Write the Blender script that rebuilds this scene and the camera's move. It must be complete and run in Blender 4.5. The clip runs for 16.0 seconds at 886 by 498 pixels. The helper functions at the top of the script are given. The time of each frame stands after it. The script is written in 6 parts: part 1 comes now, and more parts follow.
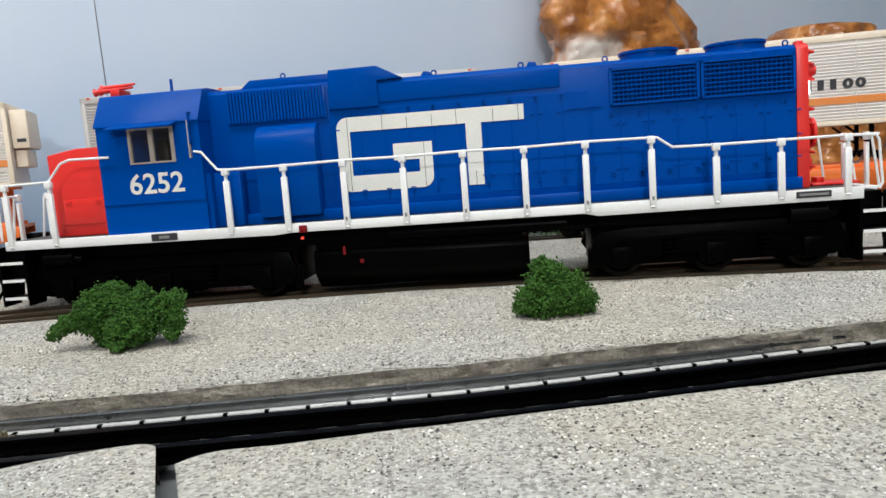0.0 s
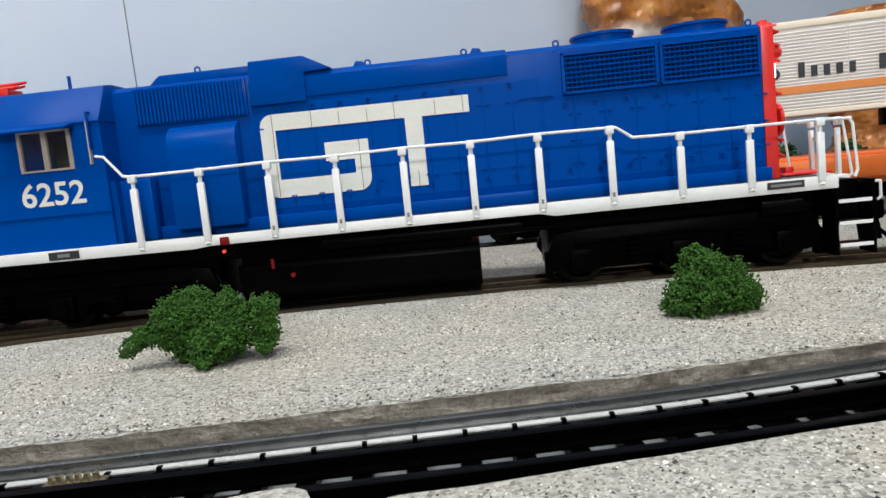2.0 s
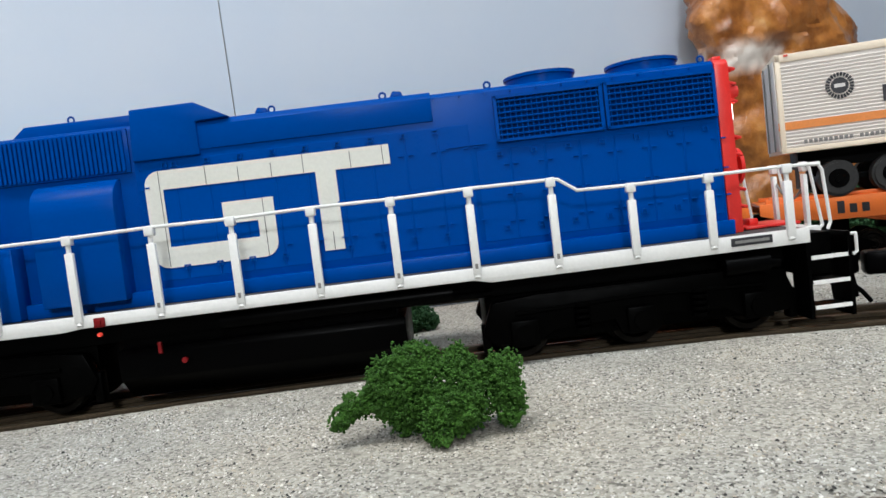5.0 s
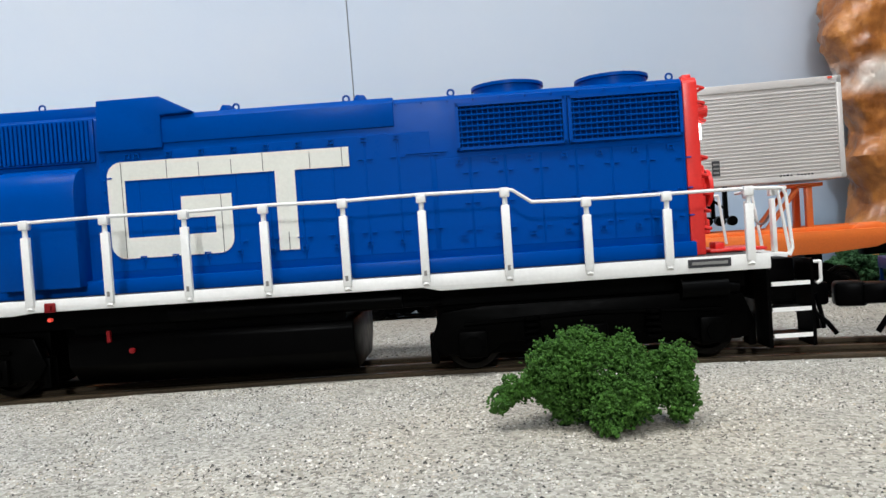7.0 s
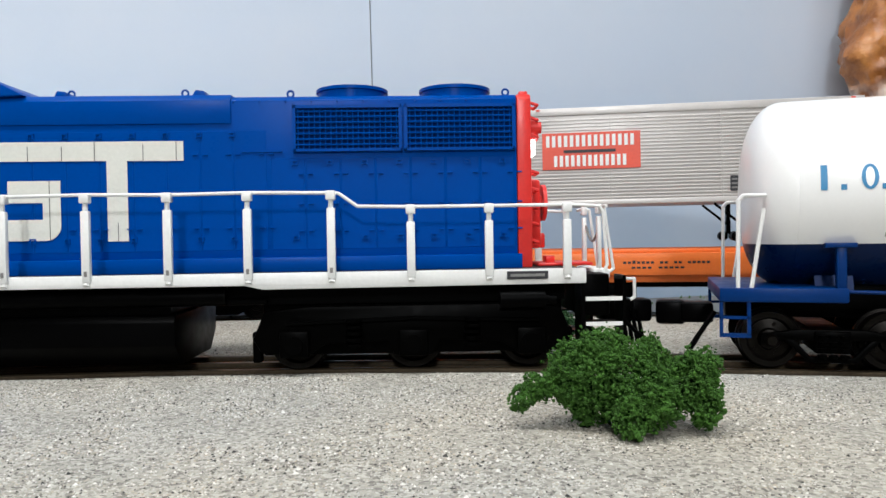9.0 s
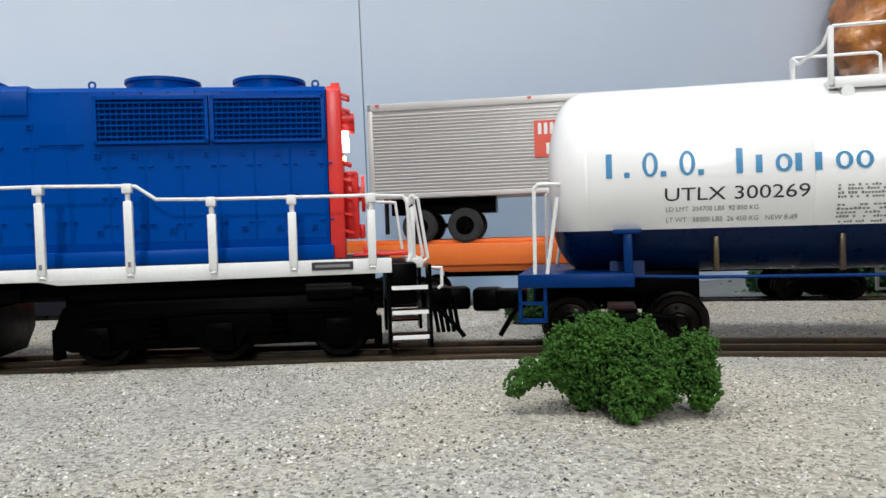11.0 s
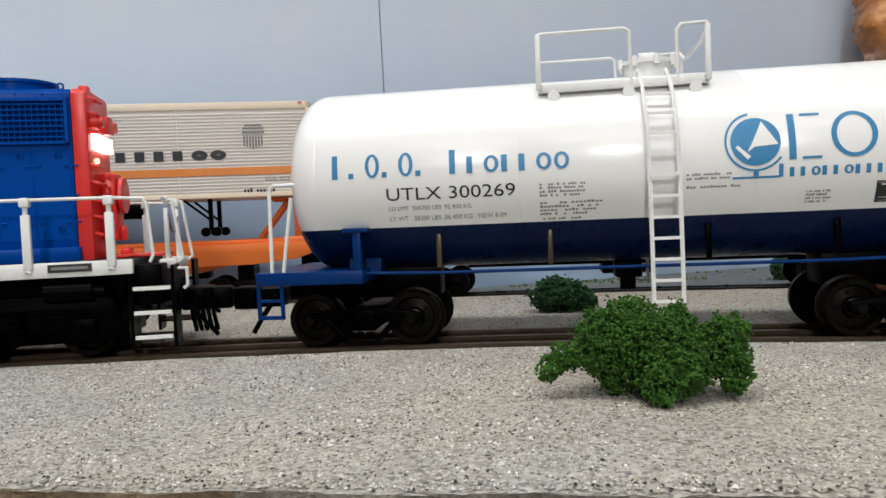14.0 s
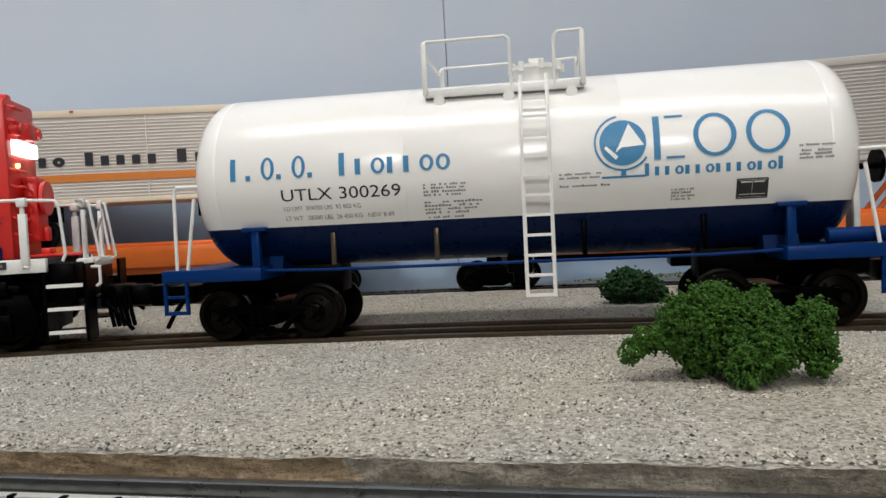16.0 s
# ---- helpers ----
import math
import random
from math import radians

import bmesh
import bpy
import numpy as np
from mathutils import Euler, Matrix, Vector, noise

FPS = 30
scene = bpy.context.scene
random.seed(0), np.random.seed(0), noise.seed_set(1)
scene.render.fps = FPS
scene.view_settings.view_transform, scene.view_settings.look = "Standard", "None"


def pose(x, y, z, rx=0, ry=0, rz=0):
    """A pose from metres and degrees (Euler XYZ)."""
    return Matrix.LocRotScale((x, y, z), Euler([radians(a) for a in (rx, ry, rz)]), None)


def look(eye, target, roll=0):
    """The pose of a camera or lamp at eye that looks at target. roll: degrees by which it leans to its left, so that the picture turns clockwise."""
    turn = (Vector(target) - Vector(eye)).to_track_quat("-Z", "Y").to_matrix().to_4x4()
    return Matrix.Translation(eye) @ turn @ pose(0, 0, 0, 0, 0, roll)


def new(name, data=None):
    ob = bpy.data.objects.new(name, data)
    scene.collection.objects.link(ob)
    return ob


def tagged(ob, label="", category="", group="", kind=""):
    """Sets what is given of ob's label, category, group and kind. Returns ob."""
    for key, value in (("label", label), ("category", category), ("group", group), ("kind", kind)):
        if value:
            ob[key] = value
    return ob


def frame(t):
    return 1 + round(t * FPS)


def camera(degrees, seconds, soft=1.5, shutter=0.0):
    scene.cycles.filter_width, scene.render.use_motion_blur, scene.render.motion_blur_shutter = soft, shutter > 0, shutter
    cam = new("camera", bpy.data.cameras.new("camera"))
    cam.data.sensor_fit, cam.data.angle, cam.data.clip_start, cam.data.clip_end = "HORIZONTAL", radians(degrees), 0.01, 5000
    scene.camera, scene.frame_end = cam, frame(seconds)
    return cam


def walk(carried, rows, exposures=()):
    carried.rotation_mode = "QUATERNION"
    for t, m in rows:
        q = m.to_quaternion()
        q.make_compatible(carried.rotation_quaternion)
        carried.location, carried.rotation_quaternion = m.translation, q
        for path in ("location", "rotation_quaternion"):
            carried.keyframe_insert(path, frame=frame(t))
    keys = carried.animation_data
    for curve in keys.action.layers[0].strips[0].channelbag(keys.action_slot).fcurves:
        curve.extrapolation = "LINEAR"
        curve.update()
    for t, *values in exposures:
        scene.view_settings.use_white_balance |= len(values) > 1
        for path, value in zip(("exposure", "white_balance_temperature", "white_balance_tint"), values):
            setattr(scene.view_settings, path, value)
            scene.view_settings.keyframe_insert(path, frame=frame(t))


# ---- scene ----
# ---- the camera and its way ----
R = 0.988          # radius of the curved main track, measured on the near handrails
PATH = [
    (0.0, 0.1102, -0.3417, 0.0616, 3.00, -6.94, -4.27),
    (0.5, 0.1007, -0.3338, 0.0583, 3.10, -6.77, -4.50),
    (1.0, 0.0900, -0.3243, 0.0568, 3.07, -6.75, -4.47),
    (1.5, 0.0793, -0.3138, 0.0546, 2.75, -6.81, -5.61),
    (2.0, 0.0694, -0.3005, 0.0556, 2.67, -6.36, -5.77),
    (2.5, 0.0607, -0.2846, 0.0558, 3.51, -6.35, -6.18),
    (3.0, 0.0554, -0.2727, 0.0533, 3.92, -6.00, -6.84),
    (3.5, 0.0451, -0.2663, 0.0580, 3.24, -4.89, -6.68),
    (4.0, 0.0350, -0.2585, 0.0605, 3.29, -4.16, -6.58),
    (4.5, 0.0195, -0.2561, 0.0600, 2.79, -3.50, -6.22),
    (4.7, 0.0143, -0.2542, 0.0605, 1.74, -3.44, -6.42),
    (6.8, -0.0151, -0.2496, 0.0530, -6.32, -2.27, -5.41),
    (7.0, -0.0164, -0.2491, 0.0525, -6.31, -1.48, -3.88),
    (7.5, -0.0210, -0.2488, 0.0534, -6.89, -0.80, -1.21),
    (8.0, -0.0233, -0.2490, 0.0528, -7.08, -0.60, -0.62),
    (8.5, -0.0228, -0.2485, 0.0519, -7.01, -0.97, -0.74),
    (9.0, -0.0232, -0.2483, 0.0496, -6.49, -1.08, -0.87),
    (9.2, -0.0239, -0.2475, 0.0480, -6.21, -1.12, -1.14),
    (11.5, -0.0234, -0.2461, 0.0479, -5.96, -2.03, -1.88),
    (12.0, -0.0237, -0.2463, 0.0478, -5.95, -2.23, -2.07),
    (12.5, -0.0244, -0.2468, 0.0474, -6.10, -2.25, -2.04),
    (13.0, -0.0248, -0.2473, 0.0464, -6.25, -2.09, -2.13),
    (13.5, -0.0256, -0.2478, 0.0466, -6.50, -2.18, -2.15),
    (14.0, -0.0268, -0.2490, 0.0467, -7.38, -2.28, -2.39),
    (14.5, -0.0292, -0.2518, 0.0456, -8.44, -2.22, -1.88),
    (15.0, -0.0315, -0.2544, 0.0461, -9.75, -2.22, -2.31),
    (15.5, -0.0334, -0.2564, 0.0452, -10.88, -2.14, -2.13),
    (16.0, -0.0332, -0.2572, 0.0441, -11.77, -2.19, -2.78),
]
TRAVEL = [ (0.0, -0.0000), (0.5, -0.0166), (1.0, -0.0345), (1.5, -0.0525), (2.0, -0.0695), (2.5, -0.0867), (3.0, -0.1048), (3.5, -0.1232), (4.0, -0.1414), (4.5, -0.1587), (4.7, -0.1660), (6.8, -0.2388), (7.0, -0.2458), (7.5, -0.2635), (8.0, -0.2809), (8.5, -0.2977), (9.0, -0.3145), (9.2, -0.3215), (11.5, -0.3980), (12.0, -0.4161), (12.5, -0.4326), (13.0, -0.4491), (13.5, -0.4669), (14.0, -0.4840), (14.5, -0.5000), (15.0, -0.5172), (15.5, -0.5342), (16.0, -0.5509) ]


def aim(x, y, z, yaw, pitch, roll):
    a, b = radians(yaw), radians(pitch)
    way = Vector((math.sin(a) * math.cos(b), math.cos(a) * math.cos(b), math.sin(b)))
    eye = Vector((x, y, z))
    return look(eye, eye + way, roll)


cam = camera(63.1, 16.0, soft=1.5)
walk(cam, [(t, aim(*row)) for t, *row in PATH],
     exposures=[(0.0, -0.10, 6250, 9), (4.5, -0.18, 6150, 8), (7.0, -0.05, 6250, 9), (9.0, -0.07, 6250, 9), (12.5, -0.36, 6250, 9), (14.0, -0.45, 6450, 10), (16.0, -0.64, 6650, 10)])

# ---- light ----
world = bpy.data.worlds.new("world")
scene.world = world
world.use_nodes = True
world.node_tree.nodes["Background"].inputs[0].default_value = (0.8, 0.9, 1.0, 1)
world.node_tree.nodes["Background"].inputs[1].default_value = 0.3


def area(x, y, z, sx, sy, watts, colour, target):
    data = bpy.data.lights.new("ceiling_lamp_light", "AREA")
    data.shape, data.size, data.size_y, data.energy, data.color = "RECTANGLE", sx, sy, watts, colour
    ob = new("ceiling_lamp_light", data)
    ob.matrix_world = look((x, y, z), target)


LAMPS = ((-0.40, -0.50, 19, (1.0, 0.965, 0.92)), (0.80, -0.50, 10, (0.92, 0.965, 1.0)), (0.10, -1.70, 8, (1.0, 0.97, 0.92)))
for x, y, watts, tone in LAMPS:
    area(x, y, 1.44, 1.2, 0.3, watts, tone, (x, y, 0))
# the standing lamp behind the camera, whose low light throws the trailers' shadows on the wall
STAND = (0.08, -1.50, 0.64)
area(*STAND, 0.10, 0.10, 9, (0.99, 0.985, 0.97), (-0.05, 0.15, 0.06))


# ---- materials ----
class Nodes:
    def __init__(self, name):
        self.mat = bpy.data.materials.new(name)
        self.mat.use_nodes = True
        self.t = self.mat.node_tree
        self.bsdf = self.t.nodes["Principled BSDF"]
        self.co = self.t.nodes.new("ShaderNodeTexCoord").outputs["Object"]

    def node(self, kind, **vals):
        n = self.t.nodes.new(kind)
        for k, v in vals.items():
            n.inputs[k].default_value = v
        return n

    def link(self, a, b):
        self.t.links.new(a, b)

    def noise(self, scale, detail=4.0, rough=0.6, co=None):
        n = self.node("ShaderNodeTexNoise", Scale=scale, Detail=detail, Roughness=rough)
        self.link(co or self.co, n.inputs["Vector"])
        return n.outputs["Fac"]

    def ramp(self, fac, stops, step=False):
        n = self.t.nodes.new("ShaderNodeValToRGB")
        el = n.color_ramp.elements
        while len(el) < len(stops):
            el.new(0.5)
        for e, (p, c) in zip(el, stops):
            e.position, e.color = p, (*c, 1) if len(c) == 3 else c
        if step:
            n.color_ramp.interpolation = "CONSTANT"
        self.link(fac, n.inputs["Fac"])
        return n.outputs["Color"]

    def mix(self, fac, a, b, mode="MIX"):
        n = self.t.nodes.new("ShaderNodeMix")
        n.data_type, n.blend_type = "RGBA", mode
        for val, i in ((fac, 0), (a, 6), (b, 7)):
            if hasattr(val, "is_output"):
                self.link(val, n.inputs[i])
            elif i == 0:
                n.inputs[0].default_value = val
            else:
                n.inputs[i].default_value = (*val, 1)
        return n.outputs[2]

    def bump(self, h, strength=0.3, dist=0.0005):
        n = self.node("ShaderNodeBump", Strength=strength, Distance=dist)
        self.link(h, n.inputs["Height"])
        self.link(n.outputs[0], self.bsdf.inputs["Normal"])


def paint(name, colour, rough=0.4, metal=0.0, vary=0.12, grain=900, bump=0.08, spec=0.5, coat=0.0, uneven=0.2):
    """A painted or moulded surface: colour that varies slightly at two scales, uneven gloss, fine relief."""
    m = Nodes(name)
    big, fine = m.noise(35, 3), m.noise(grain, 3)
    dark = tuple(c * (1 - vary) for c in colour)
    light = tuple(min(1, c * (1 + vary)) for c in colour)
    col = m.ramp(big, [(0.3, dark), (0.7, light)])
    col = m.mix(0.5, col, m.ramp(fine, [(0.35, dark), (0.65, light)]))
    m.link(col, m.bsdf.inputs["Base Color"])
    r = m.ramp(m.noise(160, 4), [(0.3, (rough * (1 - uneven),) * 3), (0.7, (min(1, rough * (1 + uneven)),) * 3)])
    m.link(r, m.bsdf.inputs["Roughness"])
    m.bsdf.inputs["Metallic"].default_value = metal
    m.bsdf.inputs["Specular IOR Level"].default_value = spec
    m.bsdf.inputs["Coat Weight"].default_value = coat
    m.bsdf.inputs["Coat Roughness"].default_value = 0.2
    if bump:
        m.bump(fine, bump, 0.0003)
    return m.mat


def glow(name, colour, strength):
    m = Nodes(name)
    m.bsdf.inputs["Base Color"].default_value = (*colour, 1)
    m.bsdf.inputs["Emission Color"].default_value = (*colour, 1)
    m.bsdf.inputs["Emission Strength"].default_value = strength
    return m.mat


def gravel_material(name, grain=1100):
    m = Nodes(name)
    v = m.node("ShaderNodeTexVoronoi", Scale=grain)
    warp = m.node("ShaderNodeMix")
    m.link(m.co, v.inputs["Vector"])
    sep = m.t.nodes.new("ShaderNodeSeparateColor")
    m.link(v.outputs["Color"], sep.inputs[0])
    stones = m.ramp(sep.outputs[0], [(0.0, (0.06, 0.055, 0.05)), (0.07, (0.14, 0.13, 0.115)), (0.2, (0.245, 0.233, 0.21)),
                                     (0.45, (0.38, 0.362, 0.325)), (0.75, (0.47, 0.455, 0.415)), (1.0, (0.62, 0.60, 0.55))])
    soft = m.mix(1.0, m.ramp(m.noise(28, 4), [(0.3, (0.86, 0.84, 0.80)), (0.7, (1.0, 1.0, 1.0))]), m.ramp(m.noise(7, 3), [(0.4, (0.96, 0.985, 1.0)), (0.62, (1.0, 0.975, 0.92))]), "MULTIPLY")
    dusty = m.mix(0.30, stones, (0.355, 0.345, 0.318))
    m.link(m.mix(1.0, dusty, soft, "MULTIPLY"), m.bsdf.inputs["Base Color"])
    m.bsdf.inputs["Roughness"].default_value = 0.85
    m.bsdf.inputs["Specular IOR Level"].default_value = 0.25
    m.t.nodes.remove(warp)
    m.bump(v.outputs["Distance"], -0.9, 0.0006)
    return m.mat


def stone_bits(name):
    """Loose chips, each in a shade of its own."""
    m = Nodes(name)
    rnd = m.t.nodes.new("ShaderNodeNewGeometry").outputs["Random Per Island"]
    col = m.ramp(rnd, [(0.0, (0.02, 0.02, 0.02)), (0.10, (0.06, 0.056, 0.052)), (0.13, (0.25, 0.23, 0.195)), (0.3, (0.38, 0.36, 0.315)),
                       (0.42, (0.44, 0.385, 0.31)), (0.48, (0.42, 0.40, 0.365)), (0.8, (0.51, 0.495, 0.455)), (0.92, (0.60, 0.58, 0.54)), (1.0, (0.80, 0.78, 0.74))])
    tint = m.ramp(m.noise(7, 3), [(0.4, (0.96, 0.985, 1.0)), (0.62, (1.0, 0.975, 0.92))])
    m.link(m.mix(1.0, col, tint, "MULTIPLY"), m.bsdf.inputs["Base Color"])
    m.bsdf.inputs["Roughness"].default_value = 0.8
    return m.mat


def broken_plaster(name, colour, stain):
    """The broken edge of a plastered board: level strata, pits and dark stains."""
    m = Nodes(name)
    stretch = m.node("ShaderNodeMapping", Scale=(1.0, 1.0, 4.5))
    m.link(m.co, stretch.inputs["Vector"])
    strata, grit, blot = m.noise(110, 6, 0.7, stretch.outputs[0]), m.noise(900, 4, 0.7), m.noise(60, 4)
    pale = tuple(min(1, c * 1.35) for c in colour)
    col = m.ramp(strata, [(0.30, stain), (0.42, tuple(c * 0.75 for c in colour)), (0.55, colour), (0.72, pale)])
    col = m.mix(1.0, col, m.ramp(grit, [(0.3, (0.55, 0.54, 0.53)), (0.6, (1.0, 1.0, 1.0))]), "MULTIPLY")
    m.link(m.mix(m.ramp(blot, [(0.60, (0, 0, 0)), (0.72, (0.7, 0.7, 0.7))]), col, stain), m.bsdf.inputs["Base Color"])
    m.bsdf.inputs["Roughness"].default_value = 0.92
    m.bsdf.inputs["Specular IOR Level"].default_value = 0.2
    m.bump(m.mix(0.5, strata, grit), 1.0, 0.0016)
    return m.mat


def foliage(name, dark, light):
    m = Nodes(name)
    rnd = m.t.nodes.new("ShaderNodeNewGeometry").outputs["Random Per Island"]
    a = m.ramp(rnd, [(0.0, dark), (0.6, tuple((p + q) / 2 for p, q in zip(dark, light))), (1.0, light)])
    m.link(m.mix(m.noise(180, 3), a, light), m.bsdf.inputs["Base Color"])
    m.bsdf.inputs["Roughness"].default_value = 0.75
    m.bsdf.inputs["Specular IOR Level"].default_value = 0.3
    return m.mat


def backdrop_material():
    m = Nodes("painted_sky")
    sep = m.t.nodes.new("ShaderNodeSeparateXYZ")
    m.link(m.co, sep.inputs[0])
    sky = m.ramp(sep.outputs[2], [(0.0, (0.34, 0.48, 0.66)), (0.10, (0.46, 0.57, 0.72)), (0.2, (0.55, 0.63, 0.75)), (0.40, (0.60, 0.67, 0.77)), (0.9, (0.45, 0.55, 0.68))])
    cloud = m.ramp(m.noise(5, 5), [(0.42, (0, 0, 0)), (0.68, (1, 1, 1))])
    sky = m.mix(m.mix(1.0, cloud, (0.35, 0.35, 0.35), "MULTIPLY"), sky, (0.68, 0.71, 0.76))
    m.link(sky, m.bsdf.inputs["Base Color"])
    m.bsdf.inputs["Roughness"].default_value = 0.75
    m.bump(m.noise(420, 4), 0.1, 0.0004)
    return m.mat


def rock_material(name, painted_glint):
    m = Nodes(name)
    n, big = m.noise(26, 8, 0.7), m.noise(9, 4)
    col = m.ramp(n, [(0.25, (0.09, 0.028, 0.008)), (0.45, (0.34, 0.115, 0.024)), (0.6, (0.56, 0.22, 0.05)), (0.78, (0.70, 0.38, 0.12))])
    if painted_glint:
        # the white highlight low on the left side, painted as a pale colour
        sep = m.t.nodes.new("ShaderNodeSeparateXYZ")
        m.link(m.co, sep.inputs[0])
        band = m.ramp(sep.outputs[2], [(0.165, (0, 0, 0)), (0.178, (1, 1, 1)), (0.192, (1, 1, 1)), (0.205, (0, 0, 0))])
        side = m.ramp(sep.outputs[0], [(0.0, (1, 1, 1)), (0.015, (0, 0, 0))])
        pale = m.mix(1.0, m.mix(1.0, band, side, "MULTIPLY"), m.ramp(big, [(0.50, (0, 0, 0)), (0.60, (1, 1, 1))]), "MULTIPLY")
        col = m.mix(pale, col, (0.82, 0.74, 0.66))
    m.link(col, m.bsdf.inputs["Base Color"])
    m.bsdf.inputs["Roughness"].default_value = 0.28
    m.bsdf.inputs["Coat Weight"].default_value = 0.4
    m.bump(m.noise(60, 7, 0.65), 0.6, 0.004)
    return m.mat


BLUE = paint("blue_enamel", (0.0, 0.055, 0.305), 0.30, vary=0.05, bump=0.03, spec=0.06, uneven=0.1)
BLUE_DARK = paint("tank_blue", (0.001, 0.0105, 0.054), 0.3, vary=0.12, spec=0.15)
FRAME_BLUE = paint("frame_blue", (0.001, 0.026, 0.13), 0.36, spec=0.12)
RED = paint("signal_red", (0.72, 0.028, 0.022), 0.38, vary=0.08)
WHITE = paint("white_paint", (0.80, 0.80, 0.78), 0.38, vary=0.05)
CREAM = paint("decal_white", (0.70, 0.70, 0.64), 0.45, vary=0.06)
TANK_WHITE = paint("tank_white", (0.88, 0.875, 0.86), 0.24, vary=0.012, bump=0, uneven=0.04)
BLACK = paint("black_plastic", (0.0005, 0.0005, 0.0006), 0.36, vary=0.3, spec=0.035)
SOOT = paint("truck_black", (0.0004, 0.0004, 0.0004), 0.40, vary=0.35, spec=0.025)
DULL_RED = paint("dull_red", (0.18, 0.006, 0.008), 0.45, spec=0.2)
DECK = paint("deck_grey", (0.06, 0.055, 0.055), 0.7, vary=0.2)
STEEL = paint("rail_steel", (0.20, 0.205, 0.205), 0.30, metal=0.85, vary=0.15)
BRIGHT = paint("bright_rail_foot", (0.62, 0.62, 0.60), 0.3, metal=0.1, vary=0.1)
BROWN_RAIL = paint("tarnished_rail", (0.085, 0.064, 0.040), 0.34, metal=0.5, vary=0.35)
BRASS = paint("brass", (0.46, 0.39, 0.26), 0.35, metal=0.9, vary=0.2)
WHEEL = paint("wheel_steel", (0.006, 0.005, 0.004), 0.34, metal=0.5, vary=0.4, spec=0.12)
GREY = paint("grey_plate", (0.20, 0.20, 0.19), 0.5)
INK = paint("black_ink", (0.02, 0.02, 0.025), 0.5)
INK_BLUE = paint("blue_ink", (0.035, 0.22, 0.44), 0.45, vary=0.08)
INK_GREY = paint("grey_ink", (0.22, 0.21, 0.20), 0.5)
ORANGE = paint("orange_paint", (0.78, 0.17, 0.025), 0.45, vary=0.08)
STRIPE = paint("orange_stripe", (0.72, 0.23, 0.04), 0.45)
SILVER = paint("trailer_aluminium", (0.62, 0.59, 0.565), 0.38, metal=0.2, vary=0.05)
SILVER_WARM = paint("trailer_pale_silver", (0.80, 0.745, 0.69), 0.42, metal=0.0, vary=0.05)
SILVER_TAN = paint("trailer_cream", (0.84, 0.72, 0.56), 0.45, vary=0.05)
SIGN_RED = paint("sign_red", (0.72, 0.09, 0.05), 0.45)
RUBBER = paint("rubber", (0.012, 0.012, 0.012), 0.7, vary=0.3)
PLASTER = broken_plaster("plaster_edge", (0.38, 0.345, 0.285), (0.13, 0.10, 0.08))
PLASTER_TAN = broken_plaster("plaster_edge_tan", (0.42, 0.315, 0.205), (0.15, 0.065, 0.035))
TABLE = paint("table_board", (0.15, 0.155, 0.155), 0.7, vary=0.15, grain=120)
# unseen room surfaces, kept dark so that less light bounces into the shadows
WALLPAINT = paint("room_wall", (0.30, 0.29, 0.27), 0.8, vary=0.04, grain=60)
CEIL = paint("ceiling_grey", (0.50, 0.50, 0.48), 0.85, vary=0.03, grain=60)
CARPET = paint("floor_grey", (0.10, 0.095, 0.09), 0.9, vary=0.15, grain=60)
INSIDE = paint("cab_inside", (0.008, 0.005, 0.004), 0.7, vary=0.3)
SASH = paint("window_sash", (0.42, 0.36, 0.31), 0.4)
GRAVEL = gravel_material("granite_ballast")
CHIPS = stone_bits("granite_chips")
LEAF = foliage("clump_foliage", (0.002, 0.012, 0.0015), (0.046, 0.130, 0.013))
LEAF_DARK = foliage("dark_clump_foliage", (0.008, 0.03, 0.012), (0.03, 0.09, 0.028))
GRASS = foliage("grass_mat", (0.02, 0.05, 0.012), (0.09, 0.17, 0.045))
SKY = backdrop_material()
ROCK = rock_material("petrified_wood", True)
ROCK_TAN = rock_material("tan_stone", False)
LAMP_WHITE = glow("lit_number_board", (1.0, 0.98, 0.94), 5)
LAMP_AMBER = glow("marker_lamp", (1.0, 0.62, 0.22), 6)
LAMP_RED = glow("red_led", (1.0, 0.08, 0.05), 0.5)
PANEL = glow("ceiling_lamp_diffuser", (1.0, 0.97, 0.93), 3)
GLASS = Nodes("window_glass")
GLASS.bsdf.inputs["Transmission Weight"].default_value = 1.0
GLASS.bsdf.inputs["Roughness"].default_value = 0.03
GLASS = GLASS.mat


# ---- shapes ----
def box(bm, x0, x1, y0, y1, z0, z1, bevel=0.0, seg=2):
    made = bmesh.ops.create_cube(bm, size=1.0, matrix=Matrix.LocRotScale(
        ((x0 + x1) / 2, (y0 + y1) / 2, (z0 + z1) / 2), None, (abs(x1 - x0), abs(y1 - y0), abs(z1 - z0))))["verts"]
    if bevel:
        edges = list({e for v in made for e in v.link_edges})
        bmesh.ops.bevel(bm, geom=edges, offset=bevel, segments=seg, affect="EDGES", profile=0.5)
    return bm


def rod(bm, a, b, r, seg=10, r2=None):
    a, b = Vector(a), Vector(b)
    m = Matrix.Translation((a + b) / 2) @ (b - a).to_track_quat("Z", "Y").to_matrix().to_4x4()
    bmesh.ops.create_cone(bm, cap_ends=True, segments=seg, radius1=r, radius2=r if r2 is None else r2, depth=(b - a).length, matrix=m)
    return bm


